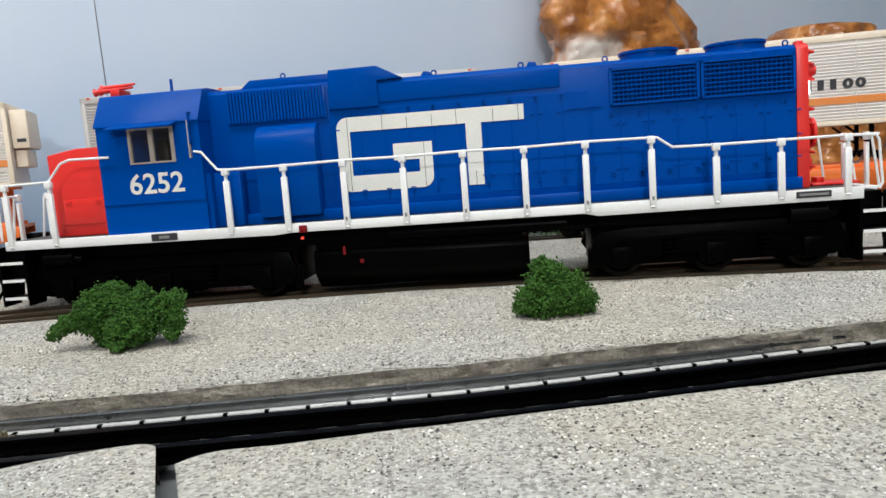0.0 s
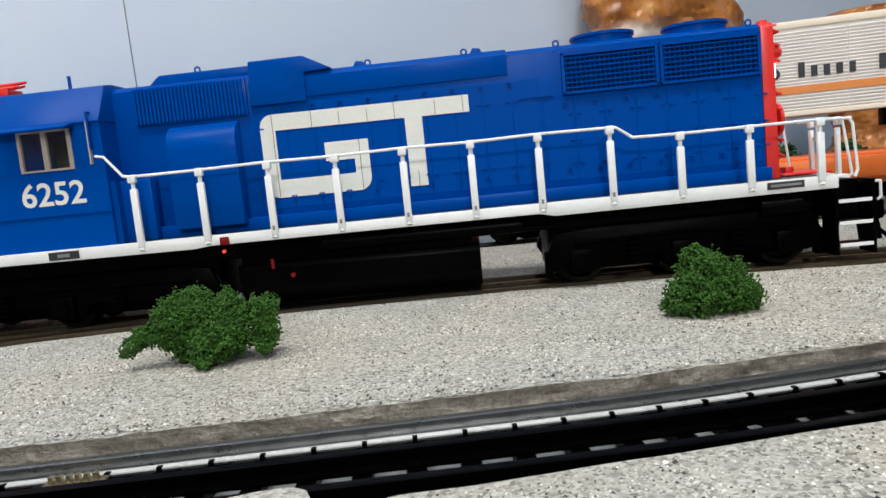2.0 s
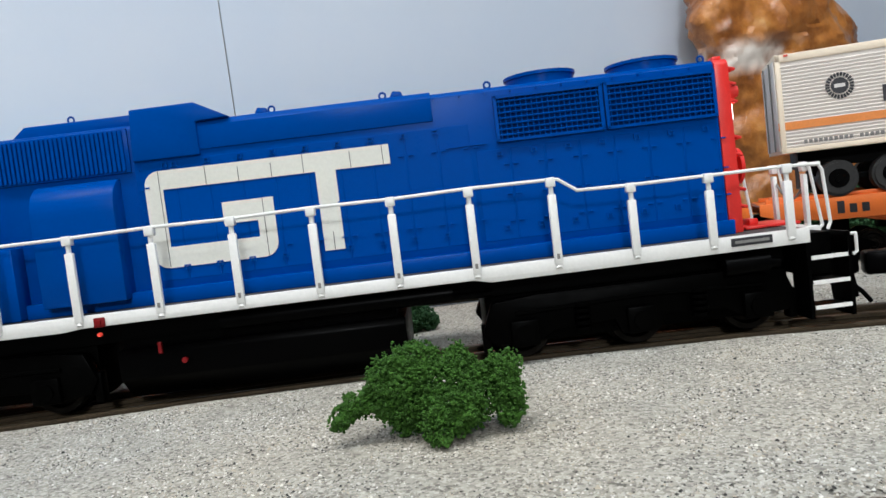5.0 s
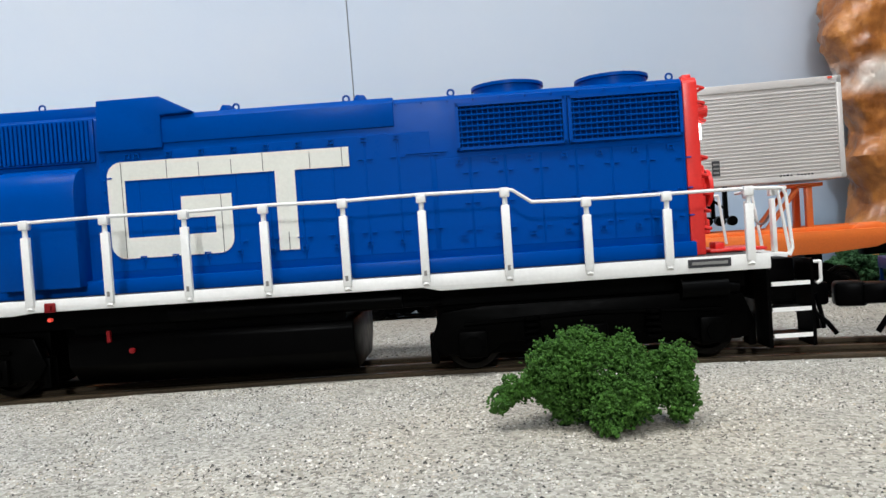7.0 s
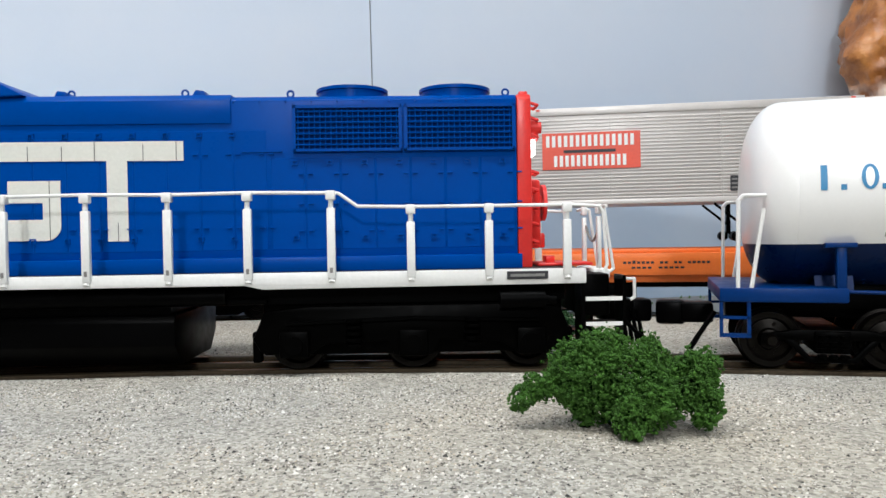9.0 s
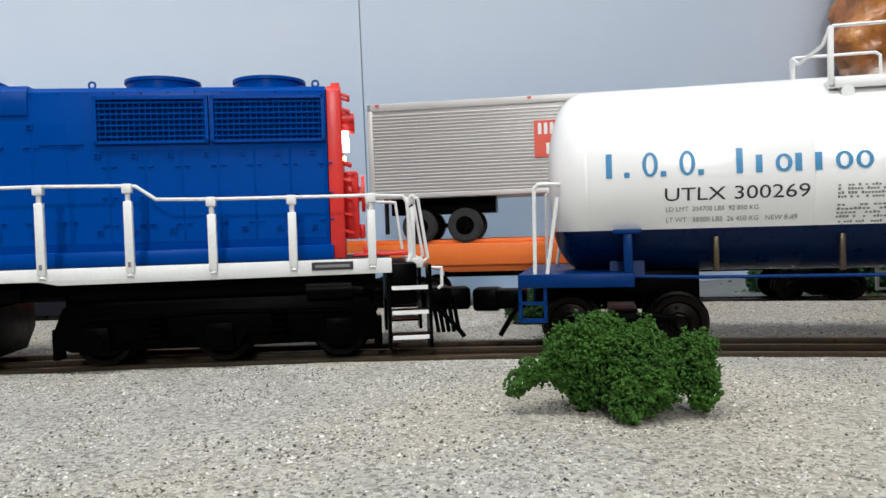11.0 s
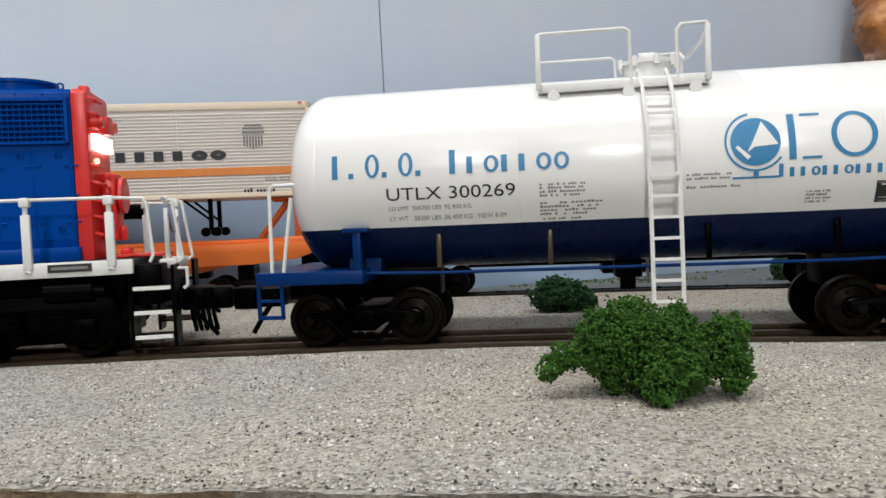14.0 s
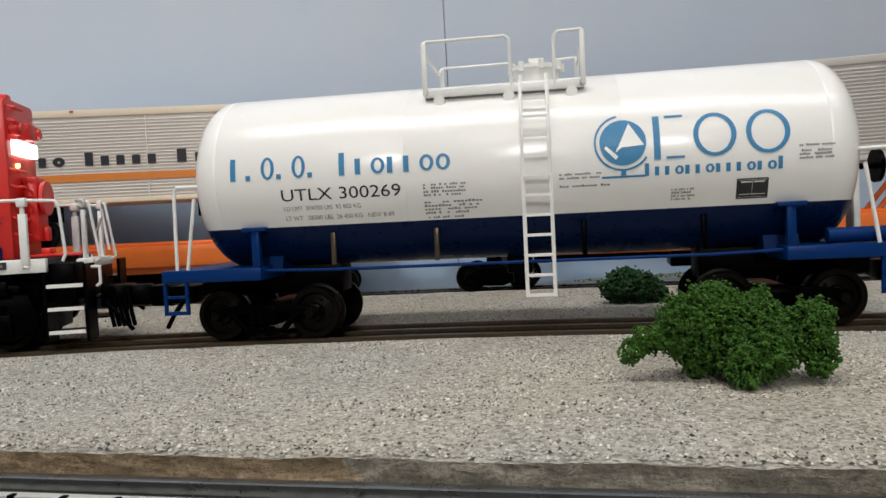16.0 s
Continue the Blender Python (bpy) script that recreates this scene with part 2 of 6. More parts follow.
def pipe(bm, pts, r, seg=8):
    """A bent wire or tube through the points, its bends rounded by balls."""
    for a, b in zip(pts, pts[1:]):
        rod(bm, a, b, r, seg)
    for p in pts[1:-1]:
        bmesh.ops.create_uvsphere(bm, u_segments=seg, v_segments=6, radius=r, matrix=Matrix.Translation(p))
    return bm


def prism(bm, outline, axis, a, b, bevel=0.0):
    """A polygon pushed from a to b along an axis. outline: (x, z) for axis y, (y, z) for axis x, (x, y) for axis z."""
    def at(p, d):
        return {"x": (d, p[0], p[1]), "y": (p[0], d, p[1]), "z": (p[0], p[1], d)}[axis]
    lo, hi = [bm.verts.new(at(p, a)) for p in outline], [bm.verts.new(at(p, b)) for p in outline]
    n = len(outline)
    faces = [bm.faces.new(lo), bm.faces.new(hi[::-1])]
    for i in range(n):
        faces.append(bm.faces.new((lo[i], hi[i], hi[(i + 1) % n], lo[(i + 1) % n])))
    bmesh.ops.recalc_face_normals(bm, faces=faces)
    if bevel:
        bmesh.ops.bevel(bm, geom=list({e for f in faces for e in f.edges}), offset=bevel, segments=2, affect="EDGES", profile=0.5)
    return bm


def link_mesh(name, bm, mat, smooth=True):
    me = bpy.data.meshes.new(name)
    bm.to_mesh(me)
    bm.free()
    me.materials.append(mat)
    if smooth:
        me.polygons.foreach_set("use_smooth", [True] * len(me.polygons))
        me.set_sharp_from_angle(angle=radians(35))
    return new(name, me)


def part(name, bm, material, parent, label="", smooth=True):
    ob = link_mesh(name, bm, material, smooth)
    ob.parent = parent
    if label:
        tagged(ob, label)
    return ob


def again(ob, m, parent=None):
    """One more of a part, on the same mesh."""
    c = new(ob.name.split(".")[0], ob.data)
    c.parent, c.matrix_basis = parent or ob.parent, m
    if "label" in ob:
        c["label"] = ob["label"]
    return c


def thing(name, m, label, category, group=""):
    ob = new(name)
    ob.empty_display_size = 0.02
    ob.matrix_basis = m
    return tagged(ob, label, category, group)


def B():
    return bmesh.new()


def letters(text, x0, x1, z0, z1, y, mat, parent, name, label="", wrap=None, bold=0.0):
    """Writing that fills a box in the x-z plane at depth y, facing the near side. wrap: bends it round a barrel."""
    cu = bpy.data.curves.new(name, "FONT")
    cu.body, cu.resolution_u, cu.offset = text, 3, bold
    tmp = new(name, cu)
    me = bpy.data.meshes.new_from_object(tmp.evaluated_get(bpy.context.evaluated_depsgraph_get()))
    bpy.data.objects.remove(tmp)
    bm = B()
    bm.from_mesh(me)
    xs, ys = [v.co.x for v in bm.verts], [v.co.y for v in bm.verts]
    kx, ky = (x1 - x0) / (max(xs) - min(xs)), (z1 - z0) / (max(ys) - min(ys))
    ax, ay = min(xs), min(ys)
    for v in bm.verts:
        v.co = Vector((x0 + (v.co.x - ax) * kx, y, z0 + (v.co.y - ay) * ky))
    return finish_flat(bm, mat, parent, name, label, wrap)


def finish_flat(bm, mat, parent, name, label, wrap):
    bmesh.ops.remove_doubles(bm, verts=bm.verts[:], dist=0.000004)
    if wrap:
        for i in range(1, 40):
            z = wrap["z"] - wrap["r"] + i * wrap["r"] / 20
            bmesh.ops.bisect_plane(bm, geom=bm.verts[:] + bm.edges[:] + bm.faces[:], plane_co=(0, 0, z), plane_no=(0, 0, 1))
        for v in bm.verts:
            a = (v.co.z - wrap["z"]) / wrap["r"]
            v.co.y = wrap["y"] - math.sqrt(max(0.0, 1 - a * a)) * (wrap["r"] + 0.00018)
    bmesh.ops.recalc_face_normals(bm, faces=bm.faces[:])
    for f in bm.faces:
        if f.normal.y > 0:
            f.normal_flip()
    ob = part(name, bm, mat, parent, label, smooth=False)
    return tagged(ob, kind="stuff") if name == "data_line" else ob


def flat_shapes(shapes, y, mat, parent, name, label="", wrap=None):
    """Plain painted polygons in the x-z plane."""
    bm = B()
    for pts in shapes:
        bm.faces.new([bm.verts.new((p[0], y, p[1])) for p in pts])
    return finish_flat(bm, mat, parent, name, label, wrap)


def rect(x0, x1, z0, z1):
    return [(x0, z0), (x1, z0), (x1, z1), (x0, z1)]


def bars(pattern, x0, x1, z0, z1, stem=0.62):
    """Plain bars, one for each mark of the pattern: # tall, x low, a blank is a gap."""
    w = (x1 - x0) / len(pattern)
    return [rect(x0 + i * w, x0 + (i + stem) * w, z0, z1 if c == "#" else z0 + (z1 - z0) * 0.72) for i, c in enumerate(pattern) if c != " "]


def oval(x0, x1, z0, z1, w):
    """A plain ring, as one band of quads."""
    cx, cz, a, b = (x0 + x1) / 2, (z0 + z1) / 2, (x1 - x0) / 2, (z1 - z0) / 2
    return [[(cx + (a - d) * math.cos(q), cz + (b - d * 0.7) * math.sin(q)) for d, q in ((0, q0), (w, q0), (w, q0 + 0.2618), (0, q0 + 0.2618))] for q0 in (k * 0.2618 for k in range(24))]


def name_shapes(pattern, x0, x1, z0, z1, stem):
    """A name as plain shapes: # and x bars, O and o rings, tall and low; each shape is a list of polygons."""
    w = (x1 - x0) / len(pattern)
    out = []
    for i, c in enumerate(pattern):
        a, top = x0 + i * w, z1 if c in "#O" else z0 + (z1 - z0) * 0.70
        if c in "#x":
            out.append([rect(a, a + stem * w, z0, top)])
        elif c in "Oo":
            out.append(oval(a, a + 0.86 * w, z0, top, stem * w * 0.62))
        elif c == ".":
            out.append([rect(a, a + 0.3 * w, z0, z0 + 0.3 * w)])
    return out


def round_corner(cx, cz, r, a0, a1, n=6):
    return [(cx + r * math.cos(radians(a0 + (a1 - a0) * i / n)), cz + r * math.sin(radians(a0 + (a1 - a0) * i / n))) for i in range(n + 1)]


def lateral(arc, d, z=0.0):
    """A place beside the curved track: arc along it, d away from the near handrails' line."""
    th = arc / R
    return Vector(((R + d) * math.sin(th), (R + d) * math.cos(th) - R, z))


def on_curve(arc, d, z=0.0):
    p = lateral(arc, d)
    return pose(p.x, p.y, z, 0, 0, -math.degrees(arc / R))


# ---- the room and the layout's ground ----
# The painted wall stands at an angle to the tracks. The room's own axes: u along that wall, v out of the room.
WALL_TURN = 25.0
SEAM_X, SEAM_Y = -0.1465, 0.338
ROOM = pose(SEAM_X, SEAM_Y, 0, 0, 0, WALL_TURN)


def wall_y(x):
    return SEAM_Y + (x - SEAM_X) * math.tan(radians(WALL_TURN))


def slab(name, u0, u1, v0, v1, z0, z1, mat, label, category):
    ob = tagged(link_mesh(name, box(B(), u0, u1, v0, v1, z0, z1), mat), label, category, kind="structure")
    ob.matrix_basis = ROOM
    return ob


slab("floor", -2.3, 2.6, -3.3, 0.1, -1.05, -1.0, CARPET, "unseen room floor, darkened to cut bounced light", "floor")
slab("ceiling", -2.3, 2.6, -3.3, 0.1, 1.5, 1.55, CEIL, "unseen ceiling, greyed to cut bounced light", "ceiling")
slab("wall_west", -2.3, -2.2, -3.2, 0.1, -1.0, 1.5, WALLPAINT, "unseen room wall, greyed to cut bounced light", "wall")
slab("wall_east", 2.5, 2.6, -3.2, 0.1, -1.0, 1.5, WALLPAINT, "unseen room wall, greyed to cut bounced light", "wall")
slab("wall_south", -2.2, 2.5, -3.3, -3.2, -1.0, 1.5, WALLPAINT, "unseen room wall, greyed to cut bounced light", "wall")
bm = B()
LEAN = 0.012       # the joint between the boards leans a little
for u_out, gap in ((-2.2, -0.0005), (2.5, 0.0005)):
    lo, hi = gap + 0.18 * LEAN + 1.0 * LEAN, gap + 0.18 * LEAN - 1.5 * LEAN
    prism(bm, [(u_out, -1.0), (lo, -1.0), (hi, 1.5), (u_out, 1.5)], "y", 0.0, 0.07)
back = tagged(link_mesh("wall_north", bm, SKY), "wall boards painted as pale blue sky", "wall", kind="structure")
back.matrix_basis = ROOM
part("joint", prism(B(), [(-0.0005 + 1.18 * LEAN, -1.0), (0.0005 + 1.18 * LEAN, -1.0), (0.0005 - 1.32 * LEAN, 1.5), (-0.0005 - 1.32 * LEAN, 1.5)], "y", 0.002, 0.07), GREY, back, "thin dark joint between two boards")
slab("table_top", -2.19, 2.49, -1.10, -0.002, -0.05, -0.0125, TABLE, "grey-blue painted layout table top", "table top")

for x, y, watts, tone in LAMPS:
    lamp = thing("ceiling_lamp", pose(x, y, 1.5), "long white ceiling lamp with a lit diffuser", "ceiling lamp", "ceiling lamps")
    part("housing", box(B(), -0.63, 0.63, -0.18, 0.18, -0.04, 0.0, 0.005), WHITE, lamp)
    part("diffuser", box(B(), -0.6, 0.6, -0.15, 0.15, -0.046, -0.0405), PANEL, lamp, "lit white diffuser")
lamp = thing("floor_lamp", pose(STAND[0], STAND[1] - 0.03, -1.0), "standing lamp with a small lit head", "floor lamp")
part("base", rod(B(), (0, 0, 0), (0, 0, 0.02), 0.13, 32, 0.12), BLACK, lamp)
part("pole", rod(B(), (0, 0, 0.02), (0, 0, STAND[2] + 0.95), 0.009, 14), BLACK, lamp)
part("shade", rod(B(), (0, -0.06, STAND[2] + 1.02), (0, 0.018, STAND[2] + 1.0), 0.05, 28, 0.085), BLACK, lamp)


def front_edge(x):
    """The broken front edge of the ballast board."""
    return -0.1275 + 0.05 * max(0.0, x - 0.12) + 0.0016 * noise.noise((x * 45, 3.1, 0)) + 0.0009 * noise.noise((x * 170, 1.7, 0))


def board(name, xs, near, far, top, bottom, label, rows=12):
    """A ballasted board between two edge lines, with a plaster body under a gravel top."""
    body = B()
    grid = []
    for x in xs:
        a, b = near(x), far(x)
        grid.append([(a, b)])
    tops = []
    for x, [(a, b)] in zip(xs, grid):
        tops.append([body.verts.new((a.x + (b.x - a.x) * j / rows, a.y + (b.y - a.y) * j / rows,
                     top + 0.00035 * noise.noise((a.x * 60, j * 1.9, 0)) - (0.0006 if j == 0 else 0))) for j in range(rows + 1)])
    for i in range(len(xs) - 1):
        for j in range(rows):
            body.faces.new((tops[i][j], tops[i + 1][j], tops[i + 1][j + 1], tops[i][j + 1]))
    bmesh.ops.recalc_face_normals(body, faces=body.faces[:])
    if body.faces[:][0].normal.z < 0:
        bmesh.ops.reverse_faces(body, faces=body.faces[:])
    ob = tagged(link_mesh(name, body, GRAVEL), label, "ground", kind="structure")
    side = B()
    for end, inward in ((0, 1), (rows, -1)):
        cols = []
        for i, x in enumerate(xs):
            a, b = grid[i][0]
            p = a if end == 0 else b
            q = b if end == 0 else a
            d = (q - p).normalized()
            col = []
            for k in range(9):
                f = k / 8
                cut = 0.0010 * noise.noise((p.x * 70, k * 0.35, end)) + 0.0010 * noise.noise((p.x * 210, k * 0.6, 5 + end)) + 0.0007 * noise.noise((p.x * 700, k * 1.6, 9)) + 0.0013 * f + (0.0035 * max(0.0, noise.noise((p.x * 22, 4, end))) if k in (5, 6) else 0)
                col.append(side.verts.new((p.x + d.x * cut, p.y + d.y * cut, top - 0.0004 + (bottom - top) * f)))
            cols.append(col)
        for i in range(len(xs) - 1):
            for k in range(8):
                side.faces.new((cols[i][k], cols[i + 1][k], cols[i + 1][k + 1], cols[i][k + 1]))
    bmesh.ops.recalc_face_normals(side, faces=side.faces[:])
    for f in side.faces:
        c = f.calc_center_median()
        f.material_index = 1 if c.x < -0.081 + 0.006 * noise.noise((c.x * 90, c.z * 300, 0)) else 0
    part("board_edge", side, PLASTER, ob, "rough broken plaster edge, grey with a tan stretch").data.materials.append(PLASTER_TAN)
    return ob


XS = [-0.62 + 0.0016 * i for i in range(950)]


def curve_edge(d, wob=0.0006):
    def at(x):
        dd = d + wob * noise.noise((x * 90, d * 50, 2.0))
        return Vector((x, math.sqrt((R + dd) ** 2 - x * x) - R, 0)) if abs(x) < R else Vector((x, -R, 0))
    return at


XS = [x for x in XS if abs(x) < 0.9]
main_board = board("ground_main", XS, lambda x: Vector((x, front_edge(x), 0)), curve_edge(0.0115), 0.0, -0.0124,
                   "pale granite ballast glued on a board before the main track", 14)
back_board = board("ground_back", XS, curve_edge(0.0505), curve_edge(0.186), 0.0, -0.0124, "pale granite ballast on a board between two tracks", 10)


GAP_LEAN = 0.33


def gap_shift(y):
    return GAP_LEAN * max(0.0, -0.17 - y)


def near_edge(x):
    return -0.1735 + 0.083 * max(0.0, x - 0.075) + 0.0005 * noise.noise((x * 60, 7.1, 0))


near_board = board("ground_near", [0.0535 + 0.002 * i for i in range(288)], lambda x: Vector((x + GAP_LEAN * 0.23, -0.40, 0)), lambda x: Vector((x, near_edge(x) - 0.006 * max(0, 1 - (x - 0.0535) / 0.010) ** 2, 0)),
                   -0.0028, -0.0124, "pale granite ballast on the front board", 14)
corner_board = board("ground_corner", [-0.150 + 0.0015 * i for i in range(131)], lambda x: Vector((x + GAP_LEAN * 0.23, -0.40, 0)),
                     lambda x: Vector((x, max(-0.39, -0.1640 - 7 * max(0, 0.0446 - x) ** 2 - 0.003 * max(0, 1 - (0.0452 - x) / 0.005) ** 2), 0)), -0.0028, -0.0124,
                     "pale granite ballast board with a curved back edge", 12)


def chips(name, count, spot, z, size, label):
    """Loose stone chips strewn over a board: small irregular pieces in one mesh."""
    rnd = random.Random(len(name) * 7 + count)
    verts, faces = [], []
    for _ in range(count):
        p = spot(rnd)
        r = size * (rnd.uniform(0.55, 1.2) if rnd.random() > 0.05 else rnd.uniform(1.2, 1.8))
        a = rnd.uniform(0, 6.283)
        base = len(verts)
        n = 5
        for k in range(n):
            t = a + k * 6.283 / n + rnd.uniform(-0.4, 0.4)
            q = r * rnd.uniform(0.6, 1.1)
            verts.append((p[0] + q * math.cos(t), p[1] + q * math.sin(t), z - 0.0001))
        verts.append((p[0] + r * rnd.uniform(-0.4, 0.4), p[1] + r * rnd.uniform(-0.4, 0.4), z + r * rnd.uniform(0.3, 0.75)))
        faces += [(base + k, base + (k + 1) % n, base + n) for k in range(n)]
    me = bpy.data.meshes.new(name)
    me.from_pydata(verts, [], faces)
    me.materials.append(CHIPS)
    return tagged(new(name, me), label, "gravel", kind="stuff")


def spot_main(rnd):
    x = rnd.uniform(-0.30, 0.44)
    far = math.sqrt((R + 0.0105) ** 2 - x * x) - R
    a = front_edge(x) + 0.001
    return x, a + (far - a) * rnd.random()


def spot_back(rnd):
    return tuple(lateral(rnd.uniform(-0.42, 0.42), rnd.uniform(0.052, 0.185))[:2])


def spot_near(rnd):
    x = rnd.uniform(0.0565, 0.40)
    y = rnd.uniform(-0.30, near_edge(x) - 0.002)
    return x + gap_shift(y), y


def spot_corner(rnd):
    x = rnd.uniform(-0.05, 0.043)
    y = rnd.uniform(-0.27, -0.168 - 7 * max(0, 0.0446 - x) ** 2)
    return x + gap_shift(y), y


chips("ballast_main", 110000, spot_main, 0.0, 0.00048, "loose pale granite chips with dark specks")
chips("ballast_back", 34000, spot_back, 0.0, 0.00050, "loose pale granite chips with dark specks")
chips("ballast_near", 42000, spot_near, -0.0028, 0.00050, "loose pale granite chips with dark specks")
chips("ballast_corner", 9000, spot_corner, -0.0028, 0.00050, "loose pale granite chips with dark specks")


# ---- tracks ----
def profile(h, foot, head):
    """Half-section of a flat-bottomed rail, as (offset, height) round the outline."""
    s = [(foot, 0), (foot, 0.16 * h), (0.22 * foot, 0.3 * h), (0.22 * foot, 0.66 * h), (head, 0.74 * h), (head, 0.96 * h), (head * 0.7, h)]
    return s + [(-a, b) for a, b in reversed(s)]


def swept(bm, places, sides, section, z):
    """A rail with this section along the places; sides: the unit vectors across it."""
    rings = [[bm.verts.new((p.x + s.x * a, p.y + s.y * a, z + b)) for a, b in section] for p, s in zip(places, sides)]
    n = len(section)
    for u, v in zip(rings, rings[1:]):
        for k in range(n):
            bm.faces.new((u[k], v[k], v[(k + 1) % n], u[(k + 1) % n]))
    bmesh.ops.recalc_face_normals(bm, faces=bm.faces[:])
    return bm


def track(name, at, across, lo, hi, step, z_top, h, mats, label, tie_gap, foots=None):
    """Three-rail track: two outer rails and one in the middle on black ties. at(s) gives the middle line."""
    t = tagged(new(name), label, "track", "tracks")
    n = int((hi - lo) / step)
    ss = [lo + (hi - lo) * i / n for i in range(n + 1)]
    for off, mat in zip((-0.016, 0.0, 0.016), mats):
        bm = swept(B(), [at(s) + across(s) * off for s in ss], [across(s) for s in ss], profile(h, 0.0034, 0.0016), z_top - h)
        part("rail", bm, mat, t)
    if foots:
        off, mat = foots
        bm = B()
        for side in (-1, 1):
            swept(bm, [at(s) + across(s) * (off + side * 0.0026) for s in ss], [across(s) for s in ss], [(-0.0012, 0), (0.0012, 0), (0.0012, 0.0004), (-0.0012, 0.0004)], z_top - h + 0.16 * h)
        part("rail_foot", bm, mat, t, "bright bare metal rail foot")
    tie = None
    k = int((hi - lo) / tie_gap)
    for i in range(k):
        s = lo + tie_gap * (i + 0.5)
        p, c = at(s), across(s)
        m = Matrix.Translation((p.x, p.y, z_top - h)) @ pose(0, 0, 0, 0, 0, math.degrees(math.atan2(-c.x, c.y)))
        if tie is None:
            bm = box(B(), -0.0022, 0.0022, -0.0215, 0.0215, -0.0035, -0.0002, 0.0003, 1)
            for off in (-0.016, 0.0, 0.016):
                for d in (-0.0036, 0.0036):
                    box(bm, -0.0006, 0.0006, off + d - 0.0008, off + d + 0.0007, -0.0003, 0.0014)
            tie = part("tie", bm, BLACK, t)
            tie.matrix_basis = m
        else:
            again(tie, m)
    return t


def straight(s):
    return Vector((s, -0.1470 + 0.05 * (math.sqrt((s - 0.13) ** 2 + 0.0004) + s - 0.13), 0))


def straight_side(s):
    k = 0.05 * ((s - 0.13) / math.sqrt((s - 0.13) ** 2 + 0.0004) + 1)
    return Vector((-k, 1, 0)).normalized()


CENTRE = 0.031
track("main_track", lambda s: lateral(s, CENTRE), lambda s: Vector((math.sin(s / R), math.cos(s / R), 0)), -0.60, 0.62, 0.012, 0.0012, 0.0056,
      (BROWN_RAIL, BROWN_RAIL, BROWN_RAIL), "curved three-rail model track with tarnished rails on black ties", 0.0125)
track("front_track", straight, straight_side, -0.42, 0.62, 0.02, -0.0040, 0.0041, (BLACK, BLACK, STEEL),
      "straight three-rail model track with a bright far rail on black ties", 0.0120, (0.016, BRIGHT))
track("siding_track", lambda s: lateral(s, 0.229), lambda s: Vector((math.sin(s / R), math.cos(s / R), 0)), -0.56, 0.58, 0.012, -0.0030, 0.0056,
      (STEEL, BROWN_RAIL, STEEL), "curved three-rail siding track on black ties", 0.0125, (-0.016, BRIGHT))


def joiner(x, y, z, turn, label):
    ob = thing("rail_joiner", pose(x, y, z, 0, 0, turn), label, "rail joiner", "rail joiners")
    part("plate", box(B(), -0.0072, 0.0072, -0.002, 0.002, 0, 0.0008, 0.0002, 1), BRASS, ob)
    pin = part("tooth", box(B(), -0.0005, 0.0005, -0.0008, 0.0008, 0.0007, 0.0026), BRASS, ob)
    pin.matrix_basis = pose(-0.005, 0, 0)
    for i in range(1, 6):
        again(pin, pose(-0.005 + 0.002 * i, 0, 0))


joiner(-0.0125, -0.1370, -0.0078, 0, "small brass rail joiner on the front track")
joiner(-0.0165, -0.1530, -0.0078, 0, "small brass rail joiner on the front track")
p = lateral(-0.069, 0.0125)
joiner(p.x, p.y, -0.0032, 4, "small brass rail joiner on the main track")


# ---- bushes ----
def bush(name, m, blobs, tuft, seed, mat, label):
    """Clump foliage: many small tufts gathered on a few lobes, on a short bare stem."""
    rnd = random.Random(seed)
    ob = thing(name, m, label, "bush", "foliage clumps")
    verts, faces = [], []
    ico = bmesh.new()
    bmesh.ops.create_icosphere(ico, subdivisions=1, radius=1.0)
    iv, jf = [v.co.copy() for v in ico.verts], [[v.index for v in f.verts] for f in ico.faces]
    ico.free()
    for cx, cy, cz, r in blobs:
        for _ in range(min(3900, int(4100 * (r / 0.009) ** 2)) if tuft < 0.0006 else 700):
            d = Vector((rnd.gauss(0, 1), rnd.gauss(0, 1), rnd.gauss(0, 1))).normalized()
            lump = 1 + 0.32 * noise.noise(d * 2.3 + Vector((cx * 300, cy * 300, seed))) + 0.27 * noise.noise(d * 6.5 + Vector((cx * 500, seed, 0)))
            p = Vector((cx, cy, cz)) + d * r * lump * rnd.uniform(0.62, 1.06)
            p += noise.noise_vector(p * 190 + Vector((seed, 0, 0))) * 0.0020 + noise.noise_vector(p * 480) * 0.0013
            if p.z < 0.0005:
                continue
            q = tuft * rnd.uniform(0.55, 1.3)
            s = Vector((q * rnd.uniform(0.7, 1.3), q * rnd.uniform(0.7, 1.3), q * rnd.uniform(0.7, 1.3)))
            base = len(verts)
            verts += [(p.x + v.x * s.x * rnd.uniform(0.5, 1.6), p.y + v.y * s.y * rnd.uniform(0.5, 1.6), p.z + v.z * s.z * rnd.uniform(0.5, 1.6)) for v in iv]
            faces += [[base + k for k in f] for f in jf]
    me = bpy.data.meshes.new("crown")
    me.from_pydata(verts, [], faces)
    me.materials.append(mat)
    crown = new("crown", me)
    crown.parent = ob
    bx, by = blobs[0][0], blobs[0][1]
    part("stem", rod(B(), (bx, by, 0), (bx, by, blobs[0][2]), 0.0011, 7), SOOT, ob, "short dark stem")
    return ob


